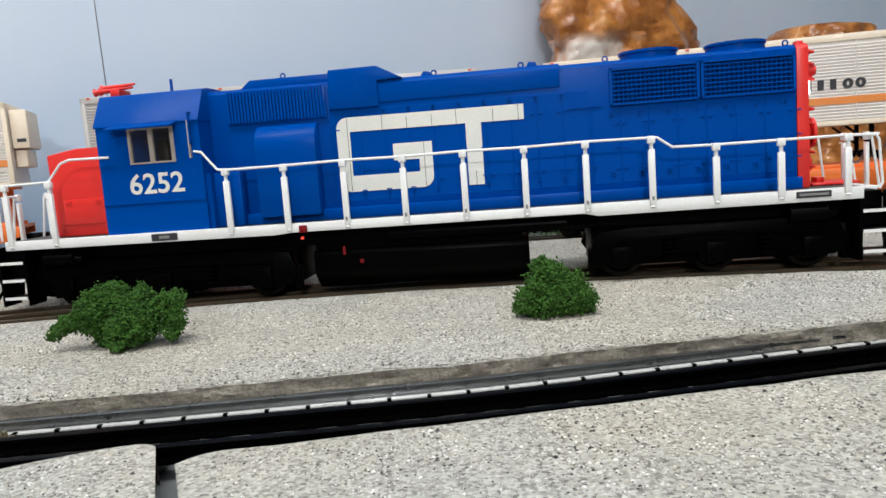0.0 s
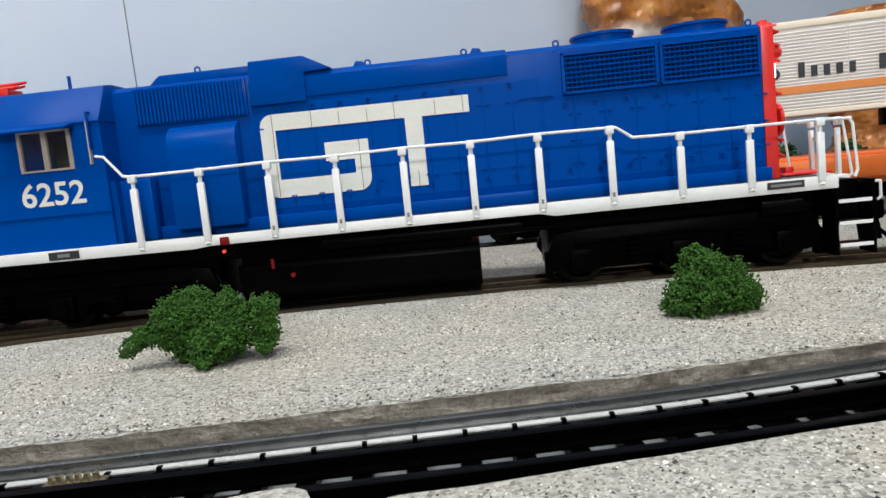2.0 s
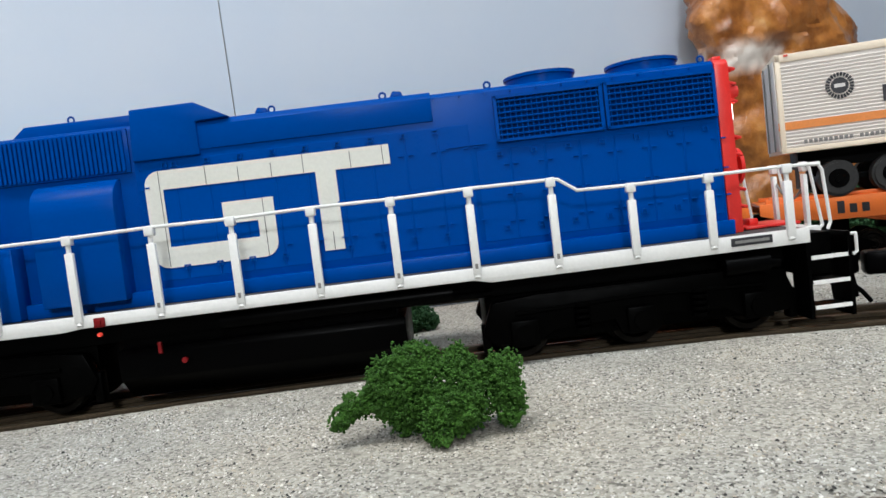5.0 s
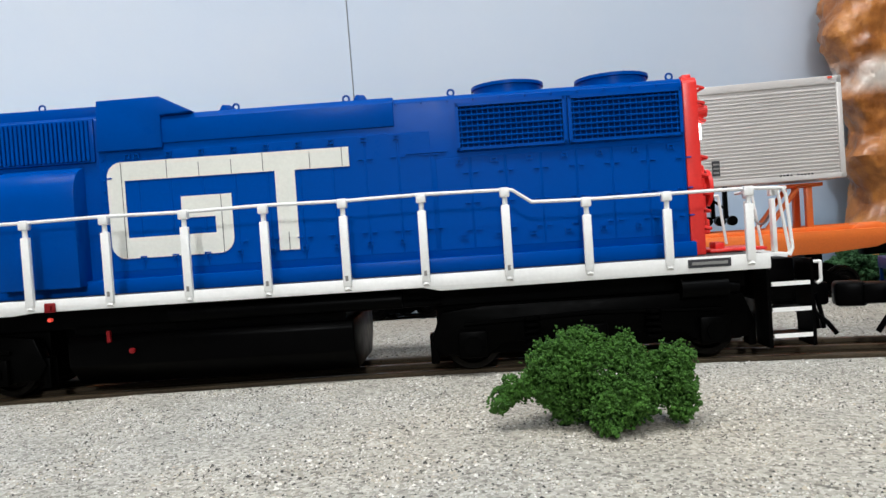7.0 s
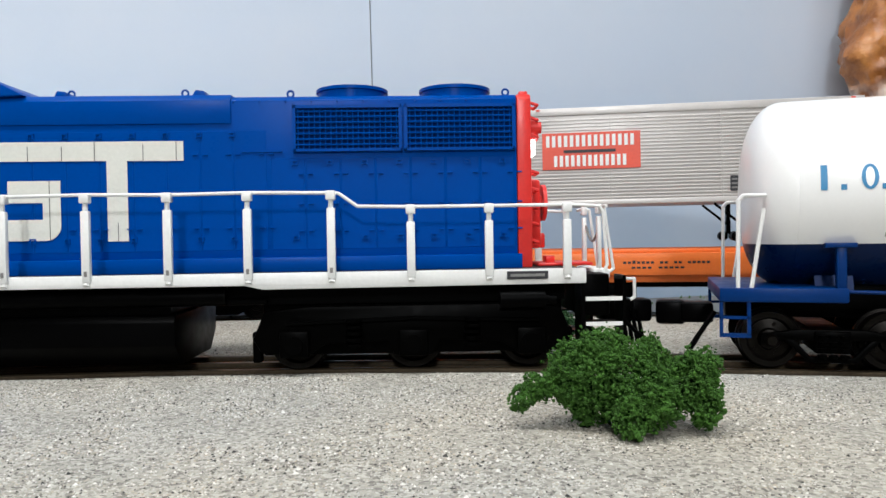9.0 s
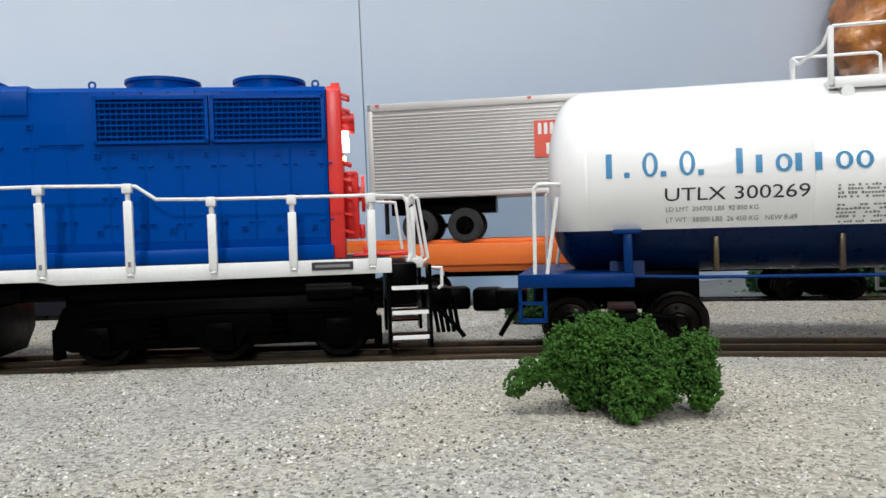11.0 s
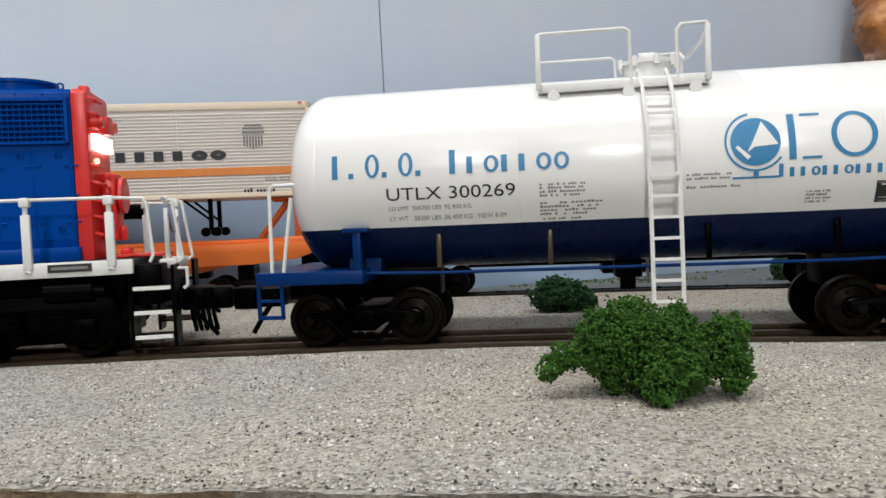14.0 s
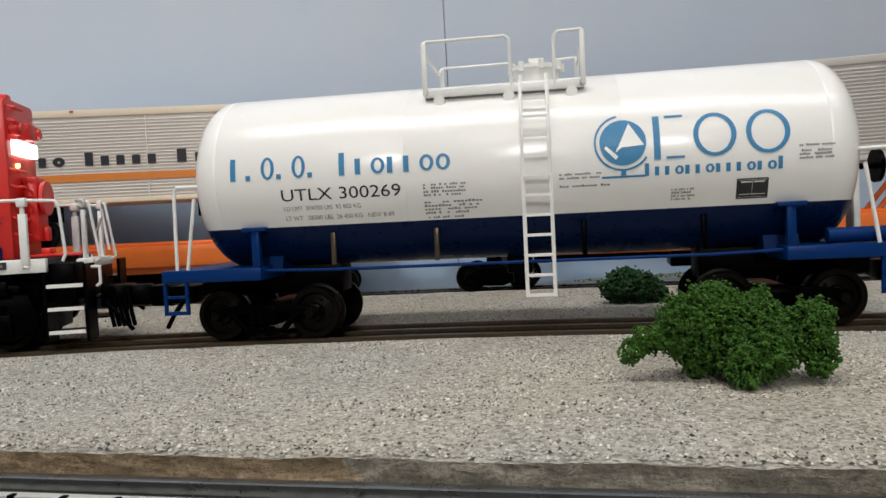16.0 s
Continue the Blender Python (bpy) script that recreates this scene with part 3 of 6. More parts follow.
bush("bush", pose(0.0004, -0.0645, 0.0),
     [(-0.0085, 0.0030, 0.0136, 0.0093), (0.0041, 0.0010, 0.0116, 0.0095), (-0.0139, 0.0030, 0.0116, 0.0059), (-0.0035, 0.0040, 0.0199, 0.0053), (-0.0094, 0.0040, 0.0184, 0.0046), (0.0077, 0.0030, 0.0184, 0.0046),
      (0.0154, 0.0010, 0.0116, 0.0071), (0.0190, 0.0010, 0.0155, 0.0046), (0.0198, -0.0010, 0.0082, 0.0044), (0.0198, -0.0030, 0.0044, 0.0029), (0.0014, -0.0085, 0.0053, 0.0047), (0.0059, -0.0050, 0.0087, 0.0068),
      (-0.0198, 0.0010, 0.0102, 0.0036), (-0.0243, 0.0000, 0.0082, 0.0030),
      (-0.0080, 0.0030, 0.0065, 0.0048), (-0.0030, 0.0040, 0.0060, 0.0050)],
     0.00037, 4, LEAF, "ragged dark green foam foliage clump leaning on pale ballast")
bush("bush", pose(0.1655, -0.0745, 0.0),
     [(-0.004, 0.0, 0.0070, 0.0085), (0.004, 0.0, 0.0075, 0.0085), (-0.002, 0.002, 0.0145, 0.0070), (0.010, -0.001, 0.0060, 0.0058), (-0.010, 0.001, 0.0058, 0.0056), (-0.004, 0.003, 0.0190, 0.0038)],
     0.00037, 9, LEAF, "rounded dark green foam foliage clump on pale ballast")
bush("bush", pose(-0.0165, 0.104, 0.0), [(-0.006, 0, 0.0075, 0.0075), (0.005, 0, 0.0070, 0.0075), (0.0, 0.002, 0.0105, 0.006), (0.012, 0, 0.005, 0.005)],
     0.0005, 12, LEAF_DARK, "low dark green foliage clump behind the main track")
bush("bush", pose(0.232, 0.075, 0.0), [(-0.006, 0, 0.0075, 0.0085), (0.007, 0, 0.0080, 0.0085), (0.0, 0.002, 0.0125, 0.007)],
     0.0005, 15, LEAF_DARK, "low dark green foliage clump behind the main track")
for i, (x, y, k) in enumerate(((0.275, 0.325, 1.3), (0.315, 0.335, 1.7), (0.360, 0.330, 1.8), (0.41, 0.335, 1.8), (0.18, 0.36, 0.9), (0.235, 0.335, 1.1), (0.47, 0.33, 1.7))):
    bush("bush", pose(x, y, -0.0125), [(0, 0, 0.014 * k, 0.011 * k), (0.012 * k, 0, 0.011 * k, 0.010 * k), (-0.012 * k, 0, 0.011 * k, 0.009 * k), (0, 0, 0.024 * k, 0.008 * k)],
         0.0016, 20 + i, LEAF_DARK, "dark green foliage clump at the foot of the painted wall")

bush("grass_tuft", pose(0.276, -0.130, -0.002), [(0, 0, 0.003, 0.005), (0.010, -0.004, 0.003, 0.006), (0.004, -0.012, 0.002, 0.005), (0.018, 0.002, 0.003, 0.006)],
     0.0004, 33, GRASS, "thin pale green grass tuft beside the front track")
# strips of grass matting along the foot of the wall
rnd = random.Random(5)
verts, faces = [], []
for _ in range(5000):
    x, y = rnd.uniform(-0.30, 0.75), rnd.choice((rnd.gauss(0.305, 0.012), rnd.gauss(0.39, 0.03)))
    if noise.noise((x * 11, y * 30, 0)) < 0.1 or y > wall_y(x) - 0.01 or y < 0.28:
        continue
    b = len(verts)
    a = rnd.uniform(0, 6.28)
    for k in range(3):
        verts.append((x + 0.0016 * math.cos(a + 2.1 * k), y + 0.0016 * math.sin(a + 2.1 * k), -0.0126))
    verts.append((x + rnd.gauss(0, 0.001), y, -0.0125 + rnd.uniform(0.001, 0.003)))
    faces += [(b, b + 1, b + 3), (b + 1, b + 2, b + 3), (b + 2, b, b + 3)]
me = bpy.data.meshes.new("grass")
me.from_pydata(verts, [], faces)
me.materials.append(GRASS)
tagged(new("grass", me), "patchy green grass matting along the wall", "grass", kind="stuff")


# ---- the brown rock by the wall ----
def rock(label, place, half, depth, height, shoulder, seed, mat):
    """A craggy upright rock by the wall: half its width, half its depth, its height; above the shoulder its far side falls away."""
    nu, nv = 110, 110
    bm = B()
    grid = []
    for j in range(nv + 1):
        z = height * j / nv
        left = -half + 0.010 * math.sin(z * 22) + 0.012 * noise.noise((z * 24, 2, seed))
        right = half + 0.012 * noise.noise((z * 30, 5, seed)) - (0.05 + 0.25 * (z - shoulder)) * min(1.0, max(0.0, (z - shoulder) / 0.05))
        k = 1 - 0.25 * max(0.0, (j / nv - 0.85) / 0.15) ** 2
        row = []
        for i in range(nu):
            a = math.pi * 2 * i / nu
            c, q = math.cos(a), math.sin(a)
            x = (left + right) / 2 + (right - left) / 2 * (abs(c) ** 0.8) * (1 if c > 0 else -1) * k
            y = depth * (abs(q) ** 0.8) * (1 if q > 0 else -1) * k
            d = 0.011 * noise.fractal((x * 24, y * 24 + seed, z * 24), 0.8, 2.1, 6)
            row.append(bm.verts.new((x + c * d, y + q * d, z)))
        grid.append(row)
    for j in range(nv):
        for i in range(nu):
            bm.faces.new((grid[j][i], grid[j][(i + 1) % nu], grid[j + 1][(i + 1) % nu], grid[j + 1][i]))
    bm.faces.new(grid[-1])
    bmesh.ops.recalc_face_normals(bm, faces=bm.faces[:])
    ob = tagged(link_mesh("rock_formation", bm, mat), label, "rock")
    ob.matrix_basis = place
    return ob


rock("tall glossy brown rock by the wall with a highlight painted pale on its left", pose(0.398, 0.530, -0.0125, 0, 0, WALL_TURN), 0.106, 0.036, 0.46, 0.215, 0.0, ROCK)
rock("low flat-topped brown rock by the wall", pose(0.655, 0.545, -0.0125, 0, 0, WALL_TURN), 0.085, 0.05, 0.200, 0.9, 4.0, ROCK_TAN)


# ---- the locomotive ----
# Its space: x along the track from its middle, y across from the track's middle line (the near side is negative), z over the ballast.
LOCO_C, TANK_C = 0.170, 0.490
loco = thing("locomotive", on_curve(LOCO_C, CENTRE), "blue diesel model locomotive with red ends and white handrails", "locomotive")


def X(x):
    return x - LOCO_C


def Y(y):
    return y - CENTRE


def lp(name, bm, mat, label="", parent=None):
    bmesh.ops.translate(bm, verts=bm.verts[:], vec=(-LOCO_C, -CENTRE, 0))
    return part(name, bm, mat, parent or loco, label)


def mirrored(bm):
    """Adds the far side's twin to what stands on the near side."""
    made = bmesh.ops.duplicate(bm, geom=bm.verts[:] + bm.edges[:] + bm.faces[:])["geom"]
    vs = [g for g in made if isinstance(g, bmesh.types.BMVert)]
    for v in vs:
        v.co.y = 2 * CENTRE - v.co.y
    bmesh.ops.reverse_faces(bm, faces=[g for g in made if isinstance(g, bmesh.types.BMFace)])
    return bm


F = 2 * CENTRE
SILL = [(-0.0925, 0.0328), (0.048, 0.0322), (0.056, 0.0330), (0.194, 0.0330), (0.200, 0.0316), (0.3138, 0.0320), (0.3138, 0.0373), (-0.0925, 0.0373)]
for y0, y1 in ((0.0002, 0.0030), (F - 0.0030, F - 0.0002)):
    lp("sill", prism(B(), SILL, "y", y0, y1, 0.0003), WHITE, "white walkway edge")
lp("walkway", box(B(), -0.0922, 0.3136, 0.0028, F - 0.0028, 0.0350, 0.0371), DECK, "dark grey walkway")
lp("underframe", box(B(), -0.088, 0.308, 0.010, F - 0.010, 0.0255, 0.0352), BLACK)
# long hood
lp("walkway_step", box(B(), 0.0300, 0.2930, 0.0125, F - 0.0125, 0.0371, 0.0425, 0.0004), BLUE)
HOOD = [(0.0155, 0.0422), (0.0155, 0.1002), (0.0170, 0.1018), (F - 0.0170, 0.1018), (F - 0.0155, 0.1002), (F - 0.0155, 0.0422)]
lp("long_hood", prism(B(), HOOD, "x", 0.0755, 0.2917, 0.0004), BLUE)
lp("raised_roof_panel", prism(B(), [(0.0148, 0.0918), (0.0148, 0.1004), (0.0166, 0.1026), (F - 0.0166, 0.1026), (F - 0.0148, 0.1004), (F - 0.0148, 0.0918)], "x", 0.0999, 0.1866, 0.0003), BLUE)
bm = prism(B(), [(0.0757, 0.0900), (0.1004, 0.0900), (0.1004, 0.1020), (0.1125, 0.1026), (0.1004, 0.1090), (0.0768, 0.1088)], "y", 0.0138, F - 0.0138, 0.0005)
lp("exhaust_housing", bm, BLUE)
FRONT = [(0.0165, 0.0422), (0.0165, 0.1020), (0.0180, 0.1040), (F - 0.0180, 0.1040), (F - 0.0165, 0.1020), (F - 0.0165, 0.0422)]
lp("front_hood", prism(B(), FRONT, "x", 0.0142, 0.0758, 0.0004), BLUE)
lp("dynamic_hump", prism(B(), [(0.0300, 0.1035), (0.0356, 0.1080), (0.0757, 0.1080), (0.0757, 0.1035)], "y", 0.0190, F - 0.0190, 0.0005), BLUE)
# inlet louvres
lp("louvre_frame", box(B(), 0.0240, 0.0742, 0.0155, 0.0167, 0.0866, 0.1028, 0.0003), BLUE)
slat = lp("louvre", box(B(), -0.0005 + LOCO_C, 0.0005 + LOCO_C, 0.0143, 0.0158, 0.0874, 0.1020), BLUE)
slat.matrix_basis = pose(X(0.0252), 0, 0)
for i in range(1, 29):
    again(slat, pose(X(0.0252 + 0.00168 * i), 0, 0))
# blower bulge
cz, rr = 0.0735, 0.0115
prof = [(0.0170, 0.0405), (0.0075, 0.0405), (0.0075, cz)] + [(0.0170 - 0.0095 * math.cos(radians(a)), cz + rr * math.sin(radians(a))) for a in range(10, 91, 10)]
lp("blower_duct", prism(B(), prof, "x", 0.0388, 0.0692, 0.0006), BLUE, "rounded blue blower duct")
lp("side_box", box(B(), 0.0165, 0.0300, 0.0085, 0.0170, 0.0373, 0.0640, 0.0006), BLUE)
# doors of the engine hood
door_bm = box(B(), LOCO_C - 0.0058, LOCO_C + 0.0058, 0.01538, 0.0156, 0.0452, 0.0892, 0.00012, 1)
door = lp("hood_door", door_bm, BLUE)
door.matrix_basis = pose(X(0.0840), 0, 0)
DOORS = [0.0840 + 0.01215 * i for i in range(1, 10)]
for x in DOORS:
    again(door, pose(X(x), 0, 0))
low = lp("low_hood_door", box(B(), LOCO_C - 0.0061, LOCO_C + 0.0061, 0.01538, 0.0156, 0.0452, 0.0788, 0.00012, 1), BLUE)
low.matrix_basis = pose(X(0.2070), 0, 0)
for i in range(1, 7):
    again(low, pose(X(0.2070 + 0.0129 * i), 0, 0))
latch_bm = box(B(), LOCO_C - 0.0012, LOCO_C + 0.0012, 0.0147, 0.0156, 0.0000, 0.0005)
box(latch_bm, LOCO_C - 0.0012, LOCO_C - 0.0006, 0.0148, 0.0156, -0.0014, 0.0001)
box(latch_bm, LOCO_C + 0.0006, LOCO_C + 0.0012, 0.0148, 0.0156, -0.0014, 0.0001)
box(latch_bm, LOCO_C - 0.0005, LOCO_C + 0.0005, 0.0149, 0.0156, -0.0012, -0.0008)
latch = lp("door_latch", latch_bm, BLUE)
latch.matrix_basis = pose(X(0.0865), 0, 0.0882)
for k, x in enumerate([0.0900 + 0.0121 * i for i in range(9)] + [0.2095 + 0.0128 * i for i in range(7)]):
    for z in ((0.0882, 0.0500) if k < 9 else (0.0776, 0.0500)):
        again(latch, pose(X(x), 0, z))
hinge = lp("door_hinge", box(B(), LOCO_C - 0.0009, LOCO_C + 0.0009, 0.0148, 0.0156, -0.00028, 0.00028, 0.0001, 1), BLUE)
hinge.matrix_basis = pose(X(0.0792), 0, 0.080)
for i in range(10):
    for z in (0.0805, 0.0665, 0.0535):
        for x in (0.0885 + 0.0121 * i, 0.0922 + 0.0121 * i):
            if not (z > 0.078 and x < 0.170) and not (z < 0.0575 and x < 0.125) and not (0.105 < x < 0.125 and z > 0.06) and not 0.141 < x < 0.149:
                again(hinge, pose(X(x), 0, z))
for i in range(7):
    for z in (0.0730, 0.0620, 0.0520):
        again(hinge, pose(X(0.2117 + 0.0129 * i), 0, z))
        again(hinge, pose(X(0.2152 + 0.0129 * i), 0, z))
lp("panel_strip", box(B(), 0.1900, 0.2050, 0.0149, 0.0156, 0.0812, 0.0818), BLUE)
rivet = lp("rivet", rod(B(), (LOCO_C, 0.0150, 0), (LOCO_C, 0.0157, 0), 0.0004, 6), BLUE)
rivet.matrix_basis = pose(X(0.0770), 0, 0.045)
for i in range(1, 12):
    again(rivet, pose(X(0.0770), 0, 0.045 + 0.0038 * i))
for i in range(20):
    again(rivet, pose(X(0.1020 + 0.0095 * i), 0, 0.0925 if i < 9 else 0.0998))
lp("drip_strip", box(B(), 0.0760, 0.0999, 0.0146, 0.0156, 0.0906, 0.0913), BLUE)
# radiator grilles
for x0, x1 in ((0.2091, 0.2492), (0.2500, 0.2911)):
    bm = B()
    for a, b, c, d in ((x0, x1, 0.0970, 0.0982), (x0, x1, 0.0811, 0.0821), (x0, x0 + 0.0012, 0.0811, 0.0982), (x1 - 0.0012, x1, 0.0811, 0.0982)):
        box(bm, a, b, 0.0136, 0.0156, c, d)
    g = lp("radiator_grille", bm, BLUE, "blue wire radiator grille")
    # the shade behind the mesh is put into this backing's darker blue
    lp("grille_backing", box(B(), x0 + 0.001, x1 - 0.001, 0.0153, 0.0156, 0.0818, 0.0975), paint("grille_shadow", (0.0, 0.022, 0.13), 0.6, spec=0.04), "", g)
    bm = B()
    n = 20
    for i in range(1, n):
        rod(bm, (x0 + (x1 - x0) * i / n, 0.0143, 0.0815), (x0 + (x1 - x0) * i / n, 0.0143, 0.0978), 0.00024, 5)
    for i in range(1, 8):
        z = 0.0815 + 0.0163 * i / 8
        rod(bm, (x0, 0.0141, z), (x1, 0.0141, z), 0.00034, 5)
    lp("wire_mesh", bm, BLUE, "", g)
# roof fans, lift rings, roof fittings
for x in (0.2297, 0.2696):
    bm = rod(B(), (x, CENTRE, 0.1016), (x, CENTRE, 0.1052), 0.0132, 40)
    rod(bm, (x, CENTRE, 0.1050), (x, CENTRE, 0.1062), 0.0139, 40)
    fan = lp("fan", bm, BLUE, "round blue roof fan housing")
    bm = B()
    for k in range(9):
        a = k * math.pi / 9
        rod(bm, (x - 0.0125 * math.cos(a), CENTRE - 0.0125 * math.sin(a), 0.1064), (x + 0.0125 * math.cos(a), CENTRE + 0.0125 * math.sin(a), 0.1064), 0.0003, 5)
    lp("fan_guard", bm, BLUE_DARK, "", fan)


def ring(x, y, z):
    bm = B()
    pts = [(x + 0.0012 * math.cos(a * math.pi / 5), y, z + 0.0013 + 0.0012 * math.sin(a * math.pi / 5)) for a in range(11)]
    lp("lifting_eye", pipe(bm, pts, 0.00038, 6), BLUE)


for x, y, z in ((0.0520, 0.022, 0.1078), (0.1275, 0.019, 0.1024), (0.1690, 0.019, 0.1024), (0.2080, 0.018, 0.1016), (0.2880, 0.018, 0.1016), (0.2860, 0.040, 0.1016)):
    ring(x, y, z)
for x in (0.1235, 0.1740):
    lp("roof_vent", prism(B(), [(x - 0.0028, 0.1022), (x + 0.0028, 0.1022), (x + 0.0020, 0.1046), (x - 0.0012, 0.1050)], "y", 0.0185, 0.0255, 0.0004), BLUE)
# cab
cab = lp("cab", prism(B(), [(0.0030, 0.0372), (0.0030, 0.0895), (0.0040, 0.0905), (F - 0.0040, 0.0905), (F - 0.0030, 0.0895), (F - 0.0030, 0.0372)], "x", -0.0385, -0.0222), BLUE, "blue driver's cab")
lp("cab_side", box(B(), -0.0222, 0.0012, 0.0030, F - 0.0030, 0.0372, 0.0709), BLUE, "", cab)
lp("cab_side", box(B(), -0.0222, 0.0012, 0.0030, F - 0.0030, 0.0880, 0.0905), BLUE, "", cab)
lp("cab_side", box(B(), 0.0012, 0.0142, 0.0030, F - 0.0030, 0.0372, 0.0905), BLUE, "", cab)
lp("cab_roof", prism(B(), [(0.0020, 0.0895), (0.0022, 0.0903), (0.0110, 0.1052), (0.0180, 0.1062), (F - 0.0180, 0.1062), (F - 0.0110, 0.1052), (F - 0.0022, 0.0903), (F - 0.0020, 0.0895)], "x", -0.0392, 0.0146, 0.0004), BLUE, "blue sloped cab roof", cab)
lp("sunshade", prism(B(), [(0.0030, 0.0896), (-0.0050, 0.0876), (-0.0050, 0.0882), (0.0030, 0.0904)], "x", -0.0300, 0.0036), BLUE, "blue window awning", cab)
lp("belt_strip", box(B(), -0.0385, 0.0142, 0.0024, 0.0031, 0.0518, 0.0526), BLUE, "", cab)
win = lp("window", box(box(box(box(B(), -0.0222, -0.0208, 0.0024, 0.0040, 0.0709, 0.0880), -0.0006, 0.0012, 0.0024, 0.0040, 0.0709, 0.0880), -0.0208, -0.0006, 0.0024, 0.0040, 0.0709, 0.0717), -0.0208, -0.0006, 0.0024, 0.0040, 0.0872, 0.0880), SASH, "sliding cab window with a metal frame", cab)
pane = lp("pane", box(B(), -0.0208, -0.0006, 0.0036, 0.0038, 0.0717, 0.0872), GLASS, "", win)
pane.visible_shadow = False
lp("sash_bar", box(B(), -0.0118, -0.0096, 0.0026, 0.0042, 0.0717, 0.0872), SASH, "", win)
lp("cab_interior", box(box(B(), -0.0215, 0.0010, 0.0420, F - 0.0031, 0.0709, 0.0880), -0.018, -0.012, 0.022, 0.030, 0.0709, 0.0830, 0.001), INSIDE, "dark cab inside with a seat back", cab)
lp("wind_deflector", box(B(), 0.0090, 0.0096, 0.0010, 0.0028, 0.0720, 0.0900), SASH, "", cab)
lp("door_step", box(B(), 0.0142, 0.0165, 0.0050, 0.0165, 0.0372, 0.0640), BLUE, "", cab)
lp("grab_rail", pipe(B(), [(0.0100, 0.0030, 0.0790), (0.0100, 0.0012, 0.0790), (0.0100, 0.0012, 0.0935), (0.0100, 0.0040, 0.0935)], 0.0005), BLUE, "", cab)
letters("6252", X(-0.0240), X(0.0040), 0.0562, 0.0664, Y(0.0028), CREAM, loco, "road_number", "off-white road number", None, 0.018)
# horn, antenna
bm = B()
for k, (dx, dz) in enumerate(((0.0, 0.0), (0.0015, 0.0022), (-0.002, 0.0012))):
    rod(bm, (-0.0430 + dx, 0.017 + 0.004 * k, 0.1085 + dz), (-0.0265 + dx, 0.017 + 0.004 * k, 0.1095 + dz), 0.0013, 10, 0.0006)
    rod(bm, (-0.0445 + dx, 0.017 + 0.004 * k, 0.1084 + dz), (-0.0428 + dx, 0.017 + 0.004 * k, 0.1086 + dz), 0.0021, 12, 0.0013)
box(bm, -0.0360, -0.0310, 0.016, 0.027, 0.1058, 0.1090, 0.0004)
lp("horn", bm, RED, "red air horn cluster")
lp("antenna", rod(B(), (-0.0072, 0.024, 0.1060), (-0.0072, 0.024, 0.1128), 0.0008, 8), BLUE)
# nose
lp("nose", prism(B(), [(-0.0715, 0.0372), (-0.0722, 0.0790), (-0.0560, 0.0815), (-0.0386, 0.0812), (-0.0386, 0.0372)], "y", 0.0120, F - 0.0120, 0.0010), RED, "red short nose")
lp("nose_door", box(B(), -0.0655, -0.0420, 0.0112, 0.0122, 0.0430, 0.0560, 0.0004), RED)
lp("nose_latch", box(box(B(), -0.0640, -0.0610, 0.0106, 0.0114, 0.0540, 0.0552), -0.0480, -0.0450, 0.0106, 0.0114, 0.0540, 0.0552), RED)
# red rear end
tail = lp("rear_end", prism(B(), [(0.0155, 0.0372), (0.0155, 0.1002), (0.0172, 0.1020), (F - 0.0172, 0.1020), (F - 0.0155, 0.1002), (F - 0.0155, 0.0372)], "x", 0.2919, 0.2972, 0.0005), RED, "red rear hood end")
for z in (0.0465, 0.0530, 0.0595, 0.0660, 0.0725, 0.0860, 0.0925, 0.0980):
    lp("grab_iron", pipe(B(), [(0.2970, 0.0180, z + 0.0010), (0.3000, 0.0180, z), (0.3000, 0.0265, z), (0.2970, 0.0265, z + 0.0010)], 0.0006, 6), RED, "", tail)
lp("number_board", box(B(), 0.2966, 0.2995, 0.0205, 0.0430, 0.0795, 0.0855, 0.0004), LAMP_WHITE, "lit white number board", tail)
lp("marker_lamp", rod(B(), (0.2968, 0.0245, 0.0752), (0.2984, 0.0245, 0.0752), 0.0010, 10), LAMP_AMBER, "small amber lamp", tail)
lp("headlight_box", box(B(), 0.2970, 0.3020, 0.0270, F - 0.0270, 0.0860, 0.0930, 0.0006), RED, "", tail)
brake = lp("hand_brake", box(B(), 0.2970, 0.3028, 0.0290, 0.0410, 0.0440, 0.0710, 0.0012), RED, "red hand brake housing", tail)
lp("brake_wheel", rod(rod(B(), (0.3028, 0.0345, 0.0620), (0.3040, 0.0345, 0.0620), 0.0030, 14), (0.3038, 0.0345, 0.0620), (0.3052, 0.0345, 0.0620), 0.0072, 24), RED, "", brake)
lp("brake_lever", box(B(), 0.3026, 0.3050, 0.0330, 0.0370, 0.0440, 0.0500, 0.0008), RED, "", brake)
for y in (0.0215, F - 0.0215):
    lp("class_lamp", rod(rod(B(), (0.2968, y, 0.0900), (0.3005, y, 0.0900), 0.0030, 18), (0.3000, y, 0.0900), (0.3018, y, 0.0900), 0.0022, 16), RED, "red round lamp housing", tail)
lp("roof_marker", box(B(), 0.2935, 0.2968, 0.0205, 0.0250, 0.1018, 0.1038, 0.0004), RED, "", tail)
lp("rear_step_plate", box(box(B(), 0.3000, 0.3210, 0.0200, F - 0.0200, 0.0374, 0.0386, 0.0004), 0.3040, 0.3075, 0.0260, 0.0330, 0.0384, 0.0410, 0.0004), RED, "red footplate on the rear walkway")
